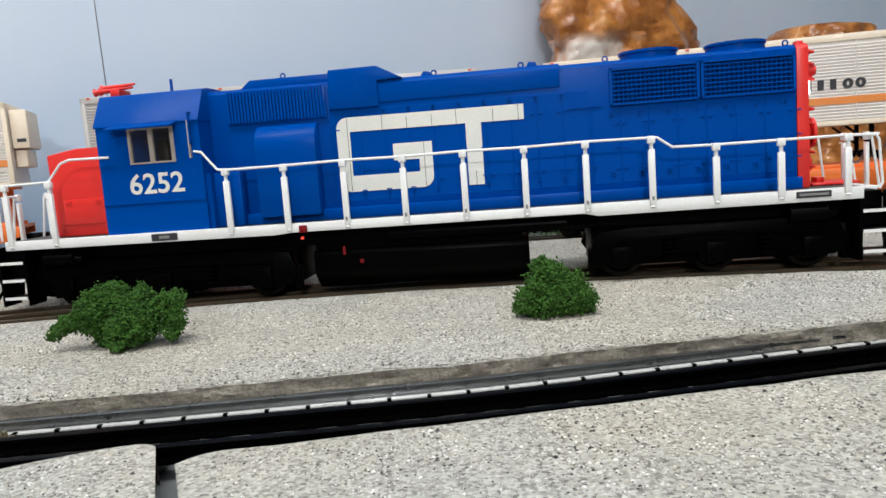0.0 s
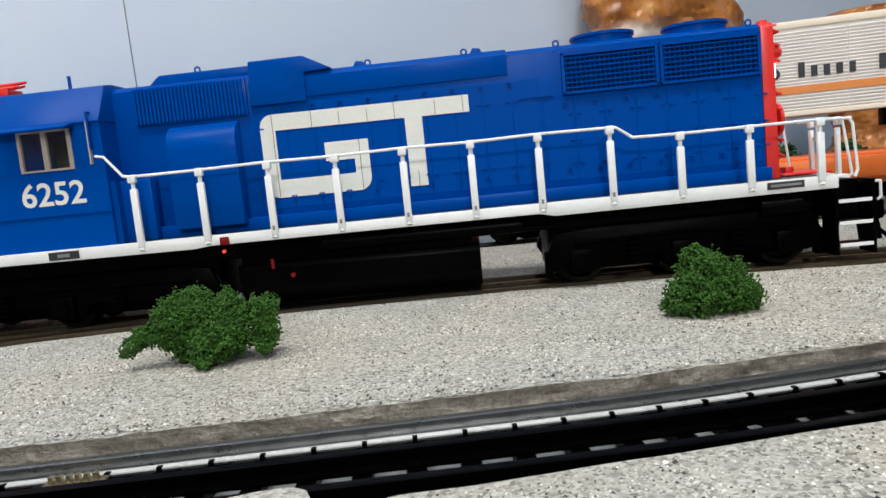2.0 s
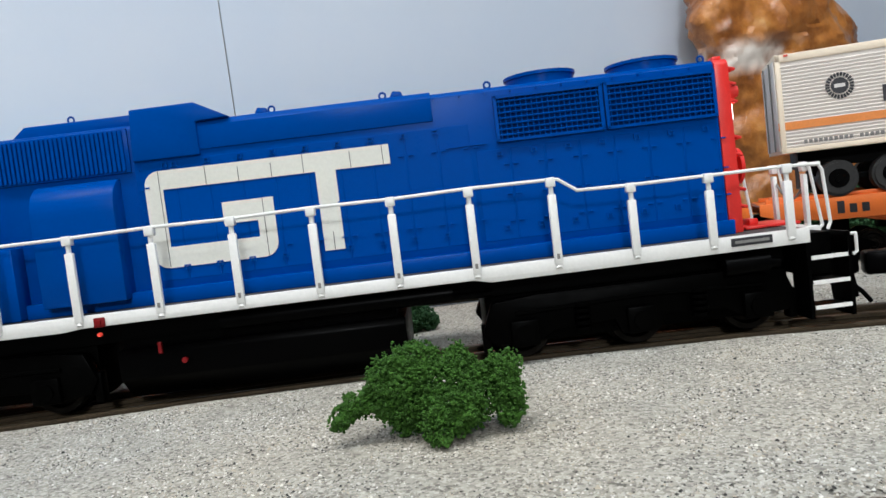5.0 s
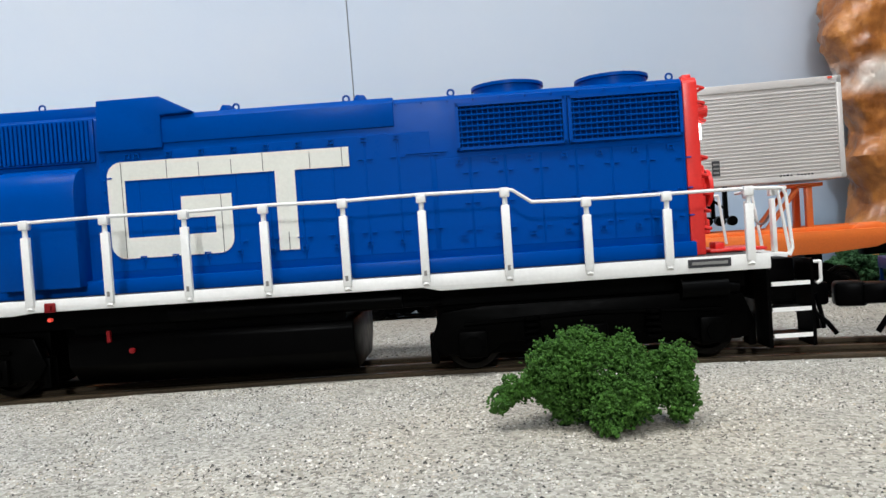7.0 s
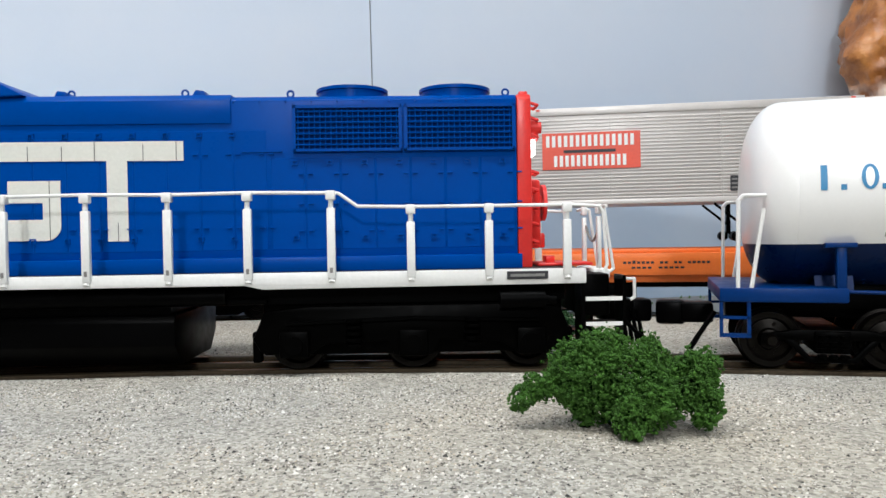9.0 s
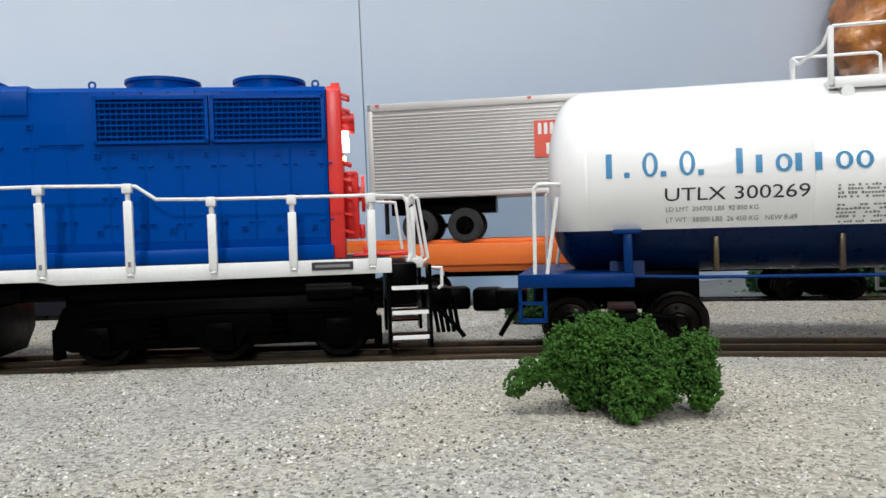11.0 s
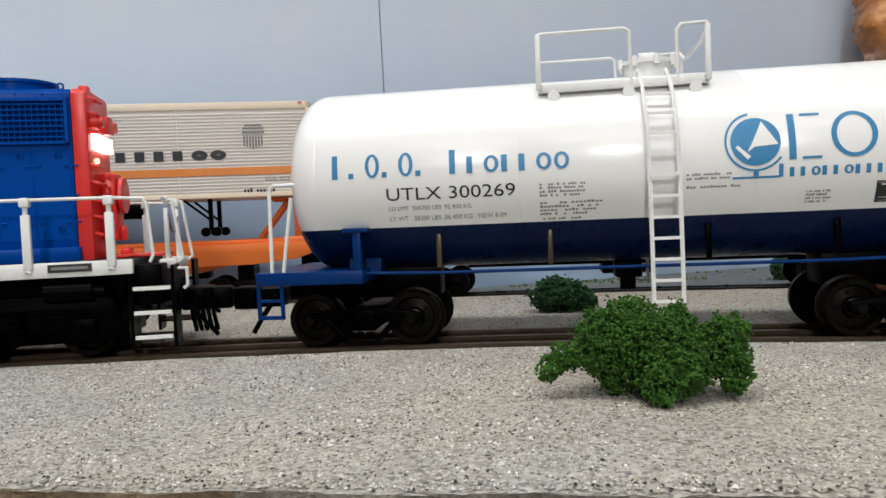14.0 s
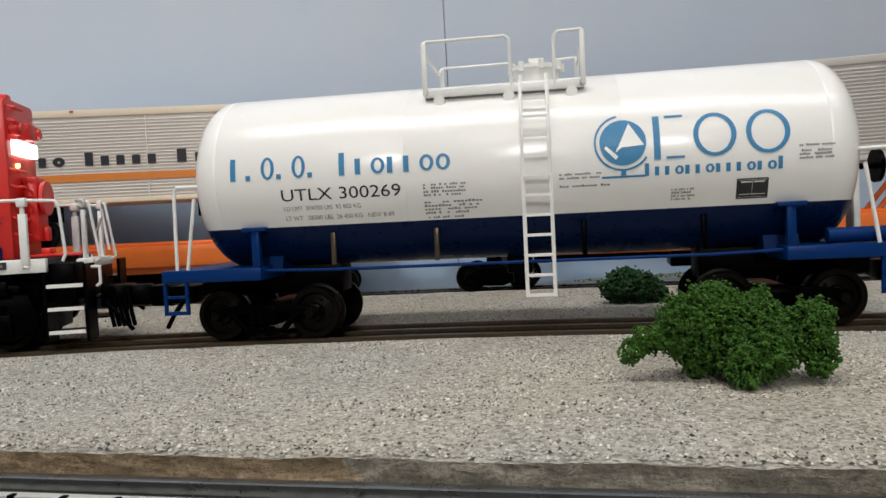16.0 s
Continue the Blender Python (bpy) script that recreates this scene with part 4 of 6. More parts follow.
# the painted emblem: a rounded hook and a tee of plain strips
outline = ([(0.1691, 0.0856)] + round_corner(0.0838, 0.0803, 0.0055, 90, 180) + round_corner(0.0838, 0.0553, 0.0055, 180, 270) + round_corner(0.1190, 0.0553, 0.0055, 270, 360) +
           [(0.1245, 0.0716), (0.1055, 0.0716), (0.1055, 0.0636), (0.1180, 0.0636), (0.1180, 0.0575), (0.0849, 0.0575), (0.0849, 0.0788), (0.1412, 0.0786),
            (0.1412, 0.0492), (0.1487, 0.0492), (0.1487, 0.0785), (0.1691, 0.0784)])
flat_shapes([[(X(a), b) for a, b in outline]], Y(0.01505), CREAM, loco, "emblem", "off-white painted emblem of broad strips")
for x, a, b in ((0.0838, 0.0500, 0.0856), (0.1010, 0.0788, 0.0856), (0.1130, 0.0788, 0.0840), (0.1252, 0.0788, 0.0840), (0.1370, 0.0788, 0.0856), (0.1545, 0.0786, 0.0845), (0.1665, 0.0786, 0.0856), (0.1205, 0.0500, 0.0716), (0.1450, 0.0492, 0.0560)):
    flat_shapes([rect(X(x) - 0.00012, X(x) + 0.00012, a, b)], Y(0.01495), INK, loco, "panel_line", "thin dark panel line")
# plates and lamps on the sill
flat = lp("builder_plate", box(B(), 0.2856, 0.3001, -0.0004, 0.0004, 0.0338, 0.0366), INK, "dark plate with small raised marks")
lp("plate_text", box(B(), 0.2868, 0.2989, -0.0006, 0.0, 0.0347, 0.0357), GREY, "", flat)
flat = lp("builder_plate", box(B(), -0.0145, -0.0013, -0.0004, 0.0004, 0.0332, 0.0366), INK, "dark plate with small raised marks")
lp("plate_text", box(B(), -0.0105, -0.0053, -0.0006, 0.0, 0.0342, 0.0356), GREY, "", flat)
lp("fuel_sight", box(box(B(), 0.0598, 0.0638, -0.0006, 0.0004, 0.0328, 0.0362, 0.0004), 0.0610, 0.0626, -0.0014, 0.0, 0.0337, 0.0353), DULL_RED, "red fuel cut-off box")
lp("red_led", rod(B(), (0.0605, 0.0010, 0.0300), (0.0605, 0.0025, 0.0300), 0.0007, 8), LAMP_RED, "small red light")
lp("fuel_gauge", box(B(), 0.0792, 0.0804, 0.0038, 0.0052, 0.0205, 0.0245), DULL_RED, "red fuel gauge")
lp("fuel_cap", rod(B(), (0.0880, 0.0036, 0.0170), (0.0880, 0.0052, 0.0170), 0.0010, 12), DULL_RED, "red filler cap")
# tanks below
TANKP = [(0.0050, 0.0205), (0.0062, 0.0228), (F - 0.0062, 0.0228), (F - 0.0050, 0.0205), (F - 0.0050, 0.0120), (F - 0.0130, 0.0040), (0.0130, 0.0040), (0.0050, 0.0120)]
lp("fuel_tank", prism(B(), TANKP, "x", 0.0640, 0.1680, 0.0006), BLACK, "black fuel tank")
bm = rod(B(), (0.1020, 0.0070, 0.0288), (0.1860, 0.0070, 0.0288), 0.0032, 20)
lp("air_reservoir", rod(bm, (0.1800, 0.0080, 0.0270), (0.2000, 0.0080, 0.0270), 0.0014, 10), BLACK)
lp("tank_hanger", box(B(), 0.0645, 0.1650, 0.0100, F - 0.0100, 0.0226, 0.0260), BLACK)


# ---- bogies ----
def wheelset(name, radius, parent, x, z, gauge=0.016, tread=0.0042):
    """Two flanged wheels on an axle; it turns about y."""
    bm = B()
    section = [(0.0, 0.0046), (0.16, 0.0046), (0.20, 0.0036), (0.34, 0.0032), (0.40, 0.0016), (0.70, 0.0010), (0.78, 0.0026), (0.97, 0.0027),
               (1.0, 0.0022), (1.0, -0.0019), (1.10, -0.0023), (1.10, -0.0031), (0.30, -0.0031), (0.0, -0.0031)]
    n = 40
    for s in (-1, 1):
        rings = []
        for f, w in section:
            y = s * (gauge + w)
            if f == 0:
                rings.append([bm.verts.new((0, y, 0))] * n)
            else:
                rings.append([bm.verts.new((f * radius * math.cos(2 * math.pi * k / n), y, f * radius * math.sin(2 * math.pi * k / n))) for k in range(n)])
        for u, v in zip(rings, rings[1:]):
            for k in range(n):
                q = [u[k], u[(k + 1) % n], v[(k + 1) % n], v[k]]
                q = [w for i, w in enumerate(q) if w not in q[:i]]
                bm.faces.new(q)
        for k in range(5):
            a = k * 1.2566
            rod(bm, (radius * 0.55 * math.cos(a), s * (gauge + 0.0008), radius * 0.55 * math.sin(a)), (radius * 0.55 * math.cos(a), s * (gauge + 0.0018), radius * 0.55 * math.sin(a)), radius * 0.07, 8)
    bmesh.ops.recalc_face_normals(bm, faces=bm.faces[:])
    rod(bm, (0, -gauge, 0), (0, gauge, 0), 0.0016, 10)
    ob = part(name, bm, WHEEL, parent, "dark steel flanged wheels on an axle")
    ob.matrix_basis = pose(x, 0, z)
    return ob


SPIN = []


def loco_truck(x0, x1, flip):
    L = x1 - x0
    axles = [x0 + L * f for f in (0.13, 0.50, 0.87)]
    for y0, y1 in ((0.0045, 0.0095), (F - 0.0095, F - 0.0045)):
        out = [(x0, 0.0135), (x0 + 0.004, 0.0235), (x0 + 0.020, 0.0250), (x1 - 0.020, 0.0250), (x1 - 0.004, 0.0235), (x1, 0.0135), (x1 - 0.003, 0.0085), (x1 - 0.018, 0.0068), (x1 - 0.026, 0.0115),
               (x0 + L * 0.58, 0.0125), (x0 + L * 0.56, 0.0070), (x0 + L * 0.44, 0.0070), (x0 + L * 0.42, 0.0125), (x0 + 0.026, 0.0115), (x0 + 0.018, 0.0068), (x0 + 0.003, 0.0085)]
        t = lp("bogie_frame", prism(B(), out, "y", y0, y1, 0.0006), SOOT, "black bogie side frame")
    for a in axles:
        bm = box(B(), a - 0.0052, a + 0.0052, 0.0022, 0.0048, 0.0070, 0.0165, 0.0008)
        rod(bm, (a, 0.0012, 0.0115), (a, 0.0030, 0.0115), 0.0032, 16)
        lp("axle_box", bm, SOOT, "", t)
    for a in (x0 + L * 0.315, x0 + L * 0.685):
        bm = B()
        for k in range(5):
            rod(bm, (a, 0.0035, 0.0105 + 0.0022 * k), (a, 0.0035, 0.0116 + 0.0022 * k), 0.0030, 14)
        lp("spring", bm, SOOT, "", t)
    e = x1 - 0.018 if flip else x0 + 0.018
    bm = rod(B(), (e - 0.008, 0.0035, 0.0265), (e + 0.008, 0.0035, 0.0265), 0.0036, 18)
    rod(bm, (e + 0.008, 0.0035, 0.0265), (e + 0.012, 0.0035, 0.0260), 0.0020, 12)
    lp("brake_cylinder", bm, BLACK, "", t)
    lp("brake_rod", pipe(B(), [(x0 + 0.012, 0.0030, 0.0190), (x0 + L * 0.5, 0.0030, 0.0205), (x1 - 0.012, 0.0030, 0.0190)], 0.0008, 6), SOOT, "", t)
    for e0 in (x0 - 0.0005, x1 - 0.0025):
        lp("brake_shoe", box(B(), e0, e0 + 0.0030, 0.006, 0.011, 0.005, 0.016, 0.0005), SOOT, "", t)
    lp("gear_case", box(B(), x0 + 0.002, x1 - 0.002, 0.0120, F - 0.0120, 0.0065, 0.0330, 0.001), SOOT, "", t)
    for a in axles:
        SPIN.append((wheelset("wheelset", 0.0104, loco, X(a), 0.0012 + 0.0104), X(a), 0.0012 + 0.0104, 0.0104))


loco_truck(0.1954, 0.3093, True)
loco_truck(-0.0840, 0.0560, False)

# ---- handrails ----
POSTS = [0.0264, 0.0550, 0.0837, 0.1120, 0.1401, 0.1680, 0.1954, 0.2243, 0.2520, 0.2794, 0.3070]
HIGH, LOWR = 0.0650, 0.0598


def post_mesh(top):
    bm = box(B(), LOCO_C - 0.00145, LOCO_C + 0.00145, -0.0012, 0.0008, 0.0352, top - 0.0052, 0.0003)
    rod(bm, (LOCO_C, -0.0004, 0.0338), (LOCO_C, 0.0004, 0.0352), 0.0012, 8)
    rod(bm, (LOCO_C, -0.0002, top - 0.0056), (LOCO_C, -0.0002, top - 0.0022), 0.0009, 8)
    box(bm, LOCO_C - 0.0017, LOCO_C + 0.0017, -0.0017, 0.0013, top - 0.0026, top + 0.0008, 0.0005)
    return bm


tall = lp("handrail_post", post_mesh(HIGH), WHITE, "white moulded handrail post")
tall.matrix_basis = pose(X(POSTS[0]), 0, 0)
short = lp("handrail_post", post_mesh(LOWR), WHITE, "white moulded handrail post")
short.matrix_basis = pose(X(POSTS[8]), 0, 0)
for x in POSTS[1:8] + [-0.0645, -0.0883]:
    again(tall, pose(X(x), 0, 0))
for x in POSTS[9:]:
    again(short, pose(X(x), 0, 0))
for x in POSTS[8:]:
    again(short, pose(X(x), F - 0.0, 0))
for x in (-0.0645, -0.0883):
    again(tall, pose(X(x), F, 0))
dot = lp("post_bolt", box(B(), LOCO_C - 0.0005, LOCO_C + 0.0005, -0.0014, -0.0011, 0.0372, 0.0390), INK_GREY)
dot.matrix_basis = pose(X(POSTS[4]), 0, 0)
for x in POSTS[5:8] + POSTS[2:4]:
    again(dot, pose(X(x), 0, 0))
hr = 0.00062
lp("handrail", pipe(B(), [(0.0115, 0.0010, 0.0750), (0.0155, 0.0, 0.0742), (0.0225, 0.0, 0.0655), (0.0264, 0, 0.0650)] + [(x, 0, HIGH + (0.0004 if i % 2 else 0)) for i, x in enumerate(POSTS[1:8])] +
                   [(0.2270, 0, 0.0648), (0.2335, 0, 0.0602), (0.2520, 0, LOWR), (0.2794, 0, LOWR), (0.3070, 0, LOWR), (0.3185, 0, 0.0592), (0.3198, 0, 0.0570), (0.3212, 0, 0.0385), (0.3200, 0, 0.0360)], hr), WHITE, "thin white handrail")
lp("handrail", pipe(B(), [(-0.0320, 0.0010, 0.0752), (-0.0520, 0.0, 0.0755), (-0.0570, 0.0, 0.0740), (-0.0645, 0, 0.0655), (-0.0883, 0, 0.0652), (-0.0925, 0, 0.0640), (-0.0935, 0, 0.0380)], hr), WHITE, "thin white handrail")
lp("handrail", pipe(B(), [(0.2520, F, LOWR), (0.3070, F, LOWR), (0.3185, F, 0.0592), (0.3210, F, 0.0385)], hr), WHITE, "thin white handrail")
lp("handrail", pipe(B(), [(-0.0645, F, 0.0655), (-0.0883, F, 0.0652), (-0.0925, F, 0.0640), (-0.0935, F, 0.0380)], hr), WHITE, "thin white handrail")
for xa, s in ((0.3230, 1), (-0.0960, -1)):
    for y in (0.0190, F - 0.0190):
        lp("end_post", box(box(B(), xa - 0.0008, xa + 0.0008, y - 0.0013, y + 0.0013, 0.0352, 0.0560, 0.0003), xa - 0.0011, xa + 0.0011, y - 0.0016, y + 0.0016, 0.0570, 0.0606, 0.0004), WHITE, "white end handrail post")
    for y0, y1 in ((0.0075, 0.0190), (F - 0.0190, F - 0.0075)):
        d = s * 0.0055
        lp("end_rail", pipe(B(), [(xa, y0 if y0 < CENTRE else y1, 0.0595), (xa, y1 if y0 < CENTRE else y0, 0.0595), (xa + d * 0.4, y1 if y0 < CENTRE else y0, 0.0590), (xa + d, y1 if y0 < CENTRE else y0, 0.0360), (xa + d * 0.5, y1 if y0 < CENTRE else y0, 0.0340)], hr), WHITE, "thin white end rail")
    lp("end_plate", box(B(), xa - 0.0030, xa + 0.0035, 0.0160, F - 0.0160, 0.0325, 0.0362, 0.0006), WHITE)
    lp("end_sill", box(B(), min(xa, xa - s * 0.011), max(xa, xa - s * 0.011), 0.004, F - 0.004, 0.020, 0.0350, 0.0006), BLACK)
bm = B()
bmesh.ops.create_uvsphere(bm, u_segments=6, v_segments=4, radius=0.0001, matrix=Matrix.Translation((0.3235, CENTRE, 0.0500)))
pts = [(0.3235, 0.019 + 0.024 * k / 10, 0.0535 - 0.0070 * math.sin(math.pi * k / 10)) for k in range(11)]
lp("safety_chain", pipe(bm, pts, 0.0005, 6), GREY)
# corner steps
for x0, x1 in ((0.3120, 0.3280), (-0.0980, -0.0830)):
    for y0, y1 in ((0.0004, 0.0120), (F - 0.0120, F - 0.0004)):
        st = lp("corner_steps", box(box(B(), x0, x0 + 0.0012, y0, y1, 0.0045, 0.0345), x1 - 0.0012, x1, y0, y1, 0.0045, 0.0345), BLACK, "black corner steps with white tread edges")
        for z in (0.0267, 0.0178, 0.0088):
            lp("tread", box(B(), x0 + 0.001, x1 - 0.001, y0, y1, z - 0.0008, z - 0.0001), BLACK, "", st)
            lp("tread_edge", box(B(), x0 + 0.0015, x1 - 0.0015, min(y0, y1) - 0.0004 if y0 < CENTRE else y1 - 0.0002, (min(y0, y1) + 0.0002) if y0 < CENTRE else y1 + 0.0004, z - 0.0010, z + 0.0004), WHITE, "white tread edge", st)
lp("cut_lever", pipe(B(), [(0.3285, 0.006, 0.0330), (0.3320, 0.004, 0.0330), (0.3320, 0.004, 0.0265), (0.3305, 0.004, 0.0255)], 0.0006), WHITE)
for x0, s in ((0.3260, 1), (-0.0960, -1)):
    bm = box(B(), min(x0, x0 + s * 0.012), max(x0, x0 + s * 0.012), 0.024, 0.038, 0.0150, 0.0240, 0.001)
    box(bm, min(x0 + s * 0.010, x0 + s * 0.020), max(x0 + s * 0.010, x0 + s * 0.020), 0.0265, 0.0355, 0.0145, 0.0235, 0.0015)
    cp = lp("coupler", bm, BLACK, "black knuckle coupler with hoses")
    lp("hose", pipe(B(), [(x0 + s * 0.004, 0.016, 0.0180), (x0 + s * 0.012, 0.013, 0.0100), (x0 + s * 0.015, 0.013, 0.0060)], 0.0009, 6), BLACK, "", cp)
    lp("hose", pipe(B(), [(x0 + s * 0.004, 0.046, 0.0180), (x0 + s * 0.012, 0.048, 0.0110)], 0.0009, 6), BLACK, "", cp)
    for k in range(5):
        lp("hose", pipe(B(), [(x0 + s * (0.004 + 0.002 * k), 0.021, 0.0200), (x0 + s * (0.005 + 0.002 * k), 0.0200, 0.0130), (x0 + s * (0.006 + 0.002 * k), 0.0205, 0.0070)], 0.0009, 6), BLACK, "", cp)


# ---- the tank car ----
tanker = thing("tank_car", on_curve(TANK_C, CENTRE), "white and dark blue model tank car with a top platform", "tank car")


def tp(name, bm, mat, label="", parent=None, smooth=True):
    bmesh.ops.translate(bm, verts=bm.verts[:], vec=(-TANK_C, -CENTRE, 0))
    return part(name, bm, mat, parent or tanker, label, smooth)


TR, TZ = 0.0340, 0.0629
T0, T1, HEADL = 0.3800, 0.5970, 0.0138
MID = 0.48875
SPLIT = 0.0448


def barrel():
    """The barrel with dished heads, cut at the colour line into its white and blue parts."""
    stations = []
    for k in range(11):
        a = radians(90 * k / 10)
        stations.append((T0 - HEADL * math.cos(a), TR * (0.0 if k == 0 else math.sin(a) ** 0.66)))
    stations += [(T0 + 0.0006, TR), (T0 + 0.0010, TR * 0.996), (T0 + 0.0014, TR), (0.4520, TR), (0.4523, TR * 0.997), (0.4526, TR), (0.5290, TR), (0.5293, TR * 0.997), (0.5296, TR),
                 (T1 - 0.0014, TR), (T1 - 0.0010, TR * 0.996), (T1 - 0.0006, TR)]
    for k in range(10, -1, -1):
        a = radians(90 * k / 10)
        stations.append((T1 + HEADL * math.cos(a), TR * (0.0 if k == 0 else math.sin(a) ** 0.66)))
    bm = B()
    n = 72
    rings = []
    for x, r in stations:
        if r < 1e-6:
            rings.append([bm.verts.new((x, CENTRE, TZ))] * n)
        else:
            rings.append([bm.verts.new((x, CENTRE + r * math.cos(2 * math.pi * k / n), TZ + r * math.sin(2 * math.pi * k / n))) for k in range(n)])
    for u, v in zip(rings, rings[1:]):
        for k in range(n):
            q = [u[k], u[(k + 1) % n], v[(k + 1) % n], v[k]]
            q = [w for i, w in enumerate(q) if w not in q[:i]]
            if len(q) > 2:
                bm.faces.new(q)
    bmesh.ops.recalc_face_normals(bm, faces=bm.faces[:])
    return bm


for keep_up, mat, nm, lab in ((True, TANK_WHITE, "barrel_top", "glossy white upper barrel"), (False, BLUE_DARK, "barrel_bottom", "dark blue lower barrel")):
    bm = barrel()
    bmesh.ops.bisect_plane(bm, geom=bm.verts[:] + bm.edges[:] + bm.faces[:], plane_co=(0, 0, SPLIT), plane_no=(0, 0, 1), clear_inner=keep_up, clear_outer=not keep_up)
    tp(nm, bm, mat, lab)
WR = {"z": TZ, "r": TR, "y": 0.0}


def tx(x):
    return x - TANK_C


def tbars(shapes, mat, name, label):
    return flat_shapes([[(tx(a), b) for a, b in s] for s in shapes], 0, mat, tanker, name, label, WR)


def tletters(text, x0, x1, z0, z1, mat, label):
    return letters(text, tx(x0), tx(x1), z0, z1, 0, mat, tanker, "lettering", label, WR)


# owner's name and emblem as plain blue shapes
for s in name_shapes("#.O.O. #xoxxoo", 0.3872, 0.4700, 0.0624, 0.0706, 0.34):
    tbars(s, INK_BLUE, "name_mark", "blue painted plain shape")
tbars([rect(0.5390, 0.5412, 0.0616, 0.0764)], INK_BLUE, "name_mark", "blue painted plain bar")
tbars([rect(0.5430, 0.5490, 0.0616, 0.0624)], INK_BLUE, "name_mark", "blue painted plain bar")
tbars([rect(0.5430, 0.5490, 0.0756, 0.0764)], INK_BLUE, "name_mark", "blue painted plain bar")
tbars(oval(0.5520, 0.5660, 0.0616, 0.0764, 0.0017), INK_BLUE, "name_mark", "blue painted plain ring")
tbars(oval(0.5690, 0.5830, 0.0616, 0.0764, 0.0017), INK_BLUE, "name_mark", "blue painted plain ring")
for s in name_shapes("#xxoxxoxxxoxo#", 0.5358, 0.5822, 0.0562, 0.0604, 0.42):
    tbars(s, INK_BLUE, "name_mark", "blue painted plain shape")
disc = [(0.5288 + 0.0078 * math.cos(2 * math.pi * k / 40), 0.0680 + 0.0078 * math.sin(2 * math.pi * k / 40)) for k in range(40)]
tbars([disc], INK_BLUE, "emblem", "blue disc emblem with a white wedge")
ringo = [[(0.5288 + r * math.cos(radians(a)), 0.0680 + r * math.sin(radians(a))) for r, a in ((0.0090, a0), (0.0097, a0), (0.0097, a0 + 9), (0.0090, a0 + 9))] for a0 in range(100, 320, 9)]
tbars(ringo + [rect(0.5280, 0.5296, 0.0568, 0.0586), rect(0.5215, 0.5360, 0.0560, 0.0567)], INK_BLUE, "emblem_stand", "blue ring and stand of the emblem")
WR2 = dict(WR, r=TR + 0.0001)
flat_shapes([[(tx(a), b) for a, b in s] for s in ([(0.5262, 0.0645), (0.5310, 0.0745), (0.5358, 0.0668), (0.5268, 0.0662)], [(0.5225, 0.0662), (0.5262, 0.0622), (0.5272, 0.0632), (0.5232, 0.0670)])], 0, TANK_WHITE, tanker, "emblem_wedge", "white wedge", WR2)
tletters("UTLX 300269", 0.4062, 0.4508, 0.0541, 0.0584, INK, "black car number")
tletters("LD LMT  204700 LBS  92 850 KG", 0.4066, 0.4355, 0.0506, 0.0521, INK_GREY, "small grey data lettering")
tletters("LT WT   58300 LBS  26 450 KG   NEW 8-89", 0.4066, 0.4475, 0.0470, 0.0486, INK_GREY, "small grey data lettering")
rnd = random.Random(3)
for x0, w, zs in ((0.4590, 0.0155, (0.0578, 0.0566, 0.0553, 0.0541)), (0.4590, 0.0220, (0.0516, 0.0503, 0.0491)), (0.4590, 0.0160, (0.0478, 0.0462)), (0.5070, 0.0165, (0.0586, 0.0573)), (0.5070, 0.0180, (0.0545,)),
                  (0.5445, 0.0085, (0.0516, 0.0505, 0.0494, 0.0483)), (0.5855, 0.0125, (0.0640, 0.0622, 0.0610, 0.0598))):
    for z in zs:
        n = 16
        row = "".join(rnd.choice("xxx# ") for _ in range(n))
        tbars(bars(row, x0, x0 + w * rnd.uniform(0.8, 1.0), z - 0.0008, z, 0.75), INK_GREY, "data_line", "tiny grey data line")
tbars([rect(0.5658, 0.5760, 0.0468, 0.0536)], INK, "test_stencil", "black stencil box with small marks")
flat_shapes([[(tx(a), b) for a, b in s] for s in (rect(0.5663, 0.5755, 0.0473, 0.0474), rect(0.5663, 0.5755, 0.0530, 0.0531), rect(0.5672, 0.5705, 0.0522, 0.0526), rect(0.5714, 0.5747, 0.0522, 0.0526), rect(0.5708, 0.5709, 0.0484, 0.0528), rect(0.5668, 0.5750, 0.0482, 0.0484))], 0, TANK_WHITE, tanker, "stencil_marks", "white stencil marks", dict(WR, r=TR + 0.0001))

# platform, rails and manway
bm = B()
for y0, y1 in ((0.0068, 0.0085), (F - 0.0085, F - 0.0068)):
    box(bm, 0.4597, 0.5173, y0, y1, 0.0895, 0.0925, 0.0003)
box(bm, 0.4597, 0.4612, 0.0068, F - 0.0068, 0.0895, 0.0925)
box(bm, 0.5158, 0.5173, 0.0068, F - 0.0068, 0.0895, 0.0925)
plat = tp("platform", bm, WHITE, "white top platform frame")
for k in range(9):
    tp("platform_slat", box(B(), 0.4612, 0.5158, 0.0085 + 0.0050 * k, 0.0118 + 0.0050 * k, 0.0908, 0.0914), WHITE, "", plat)
for x in (0.4650, 0.4905, 0.5128):
    tp("platform_bracket", rod(B(), (x, 0.0066, 0.0882), (x, 0.0120, 0.0882), 0.0021, 12), WHITE, "", plat)
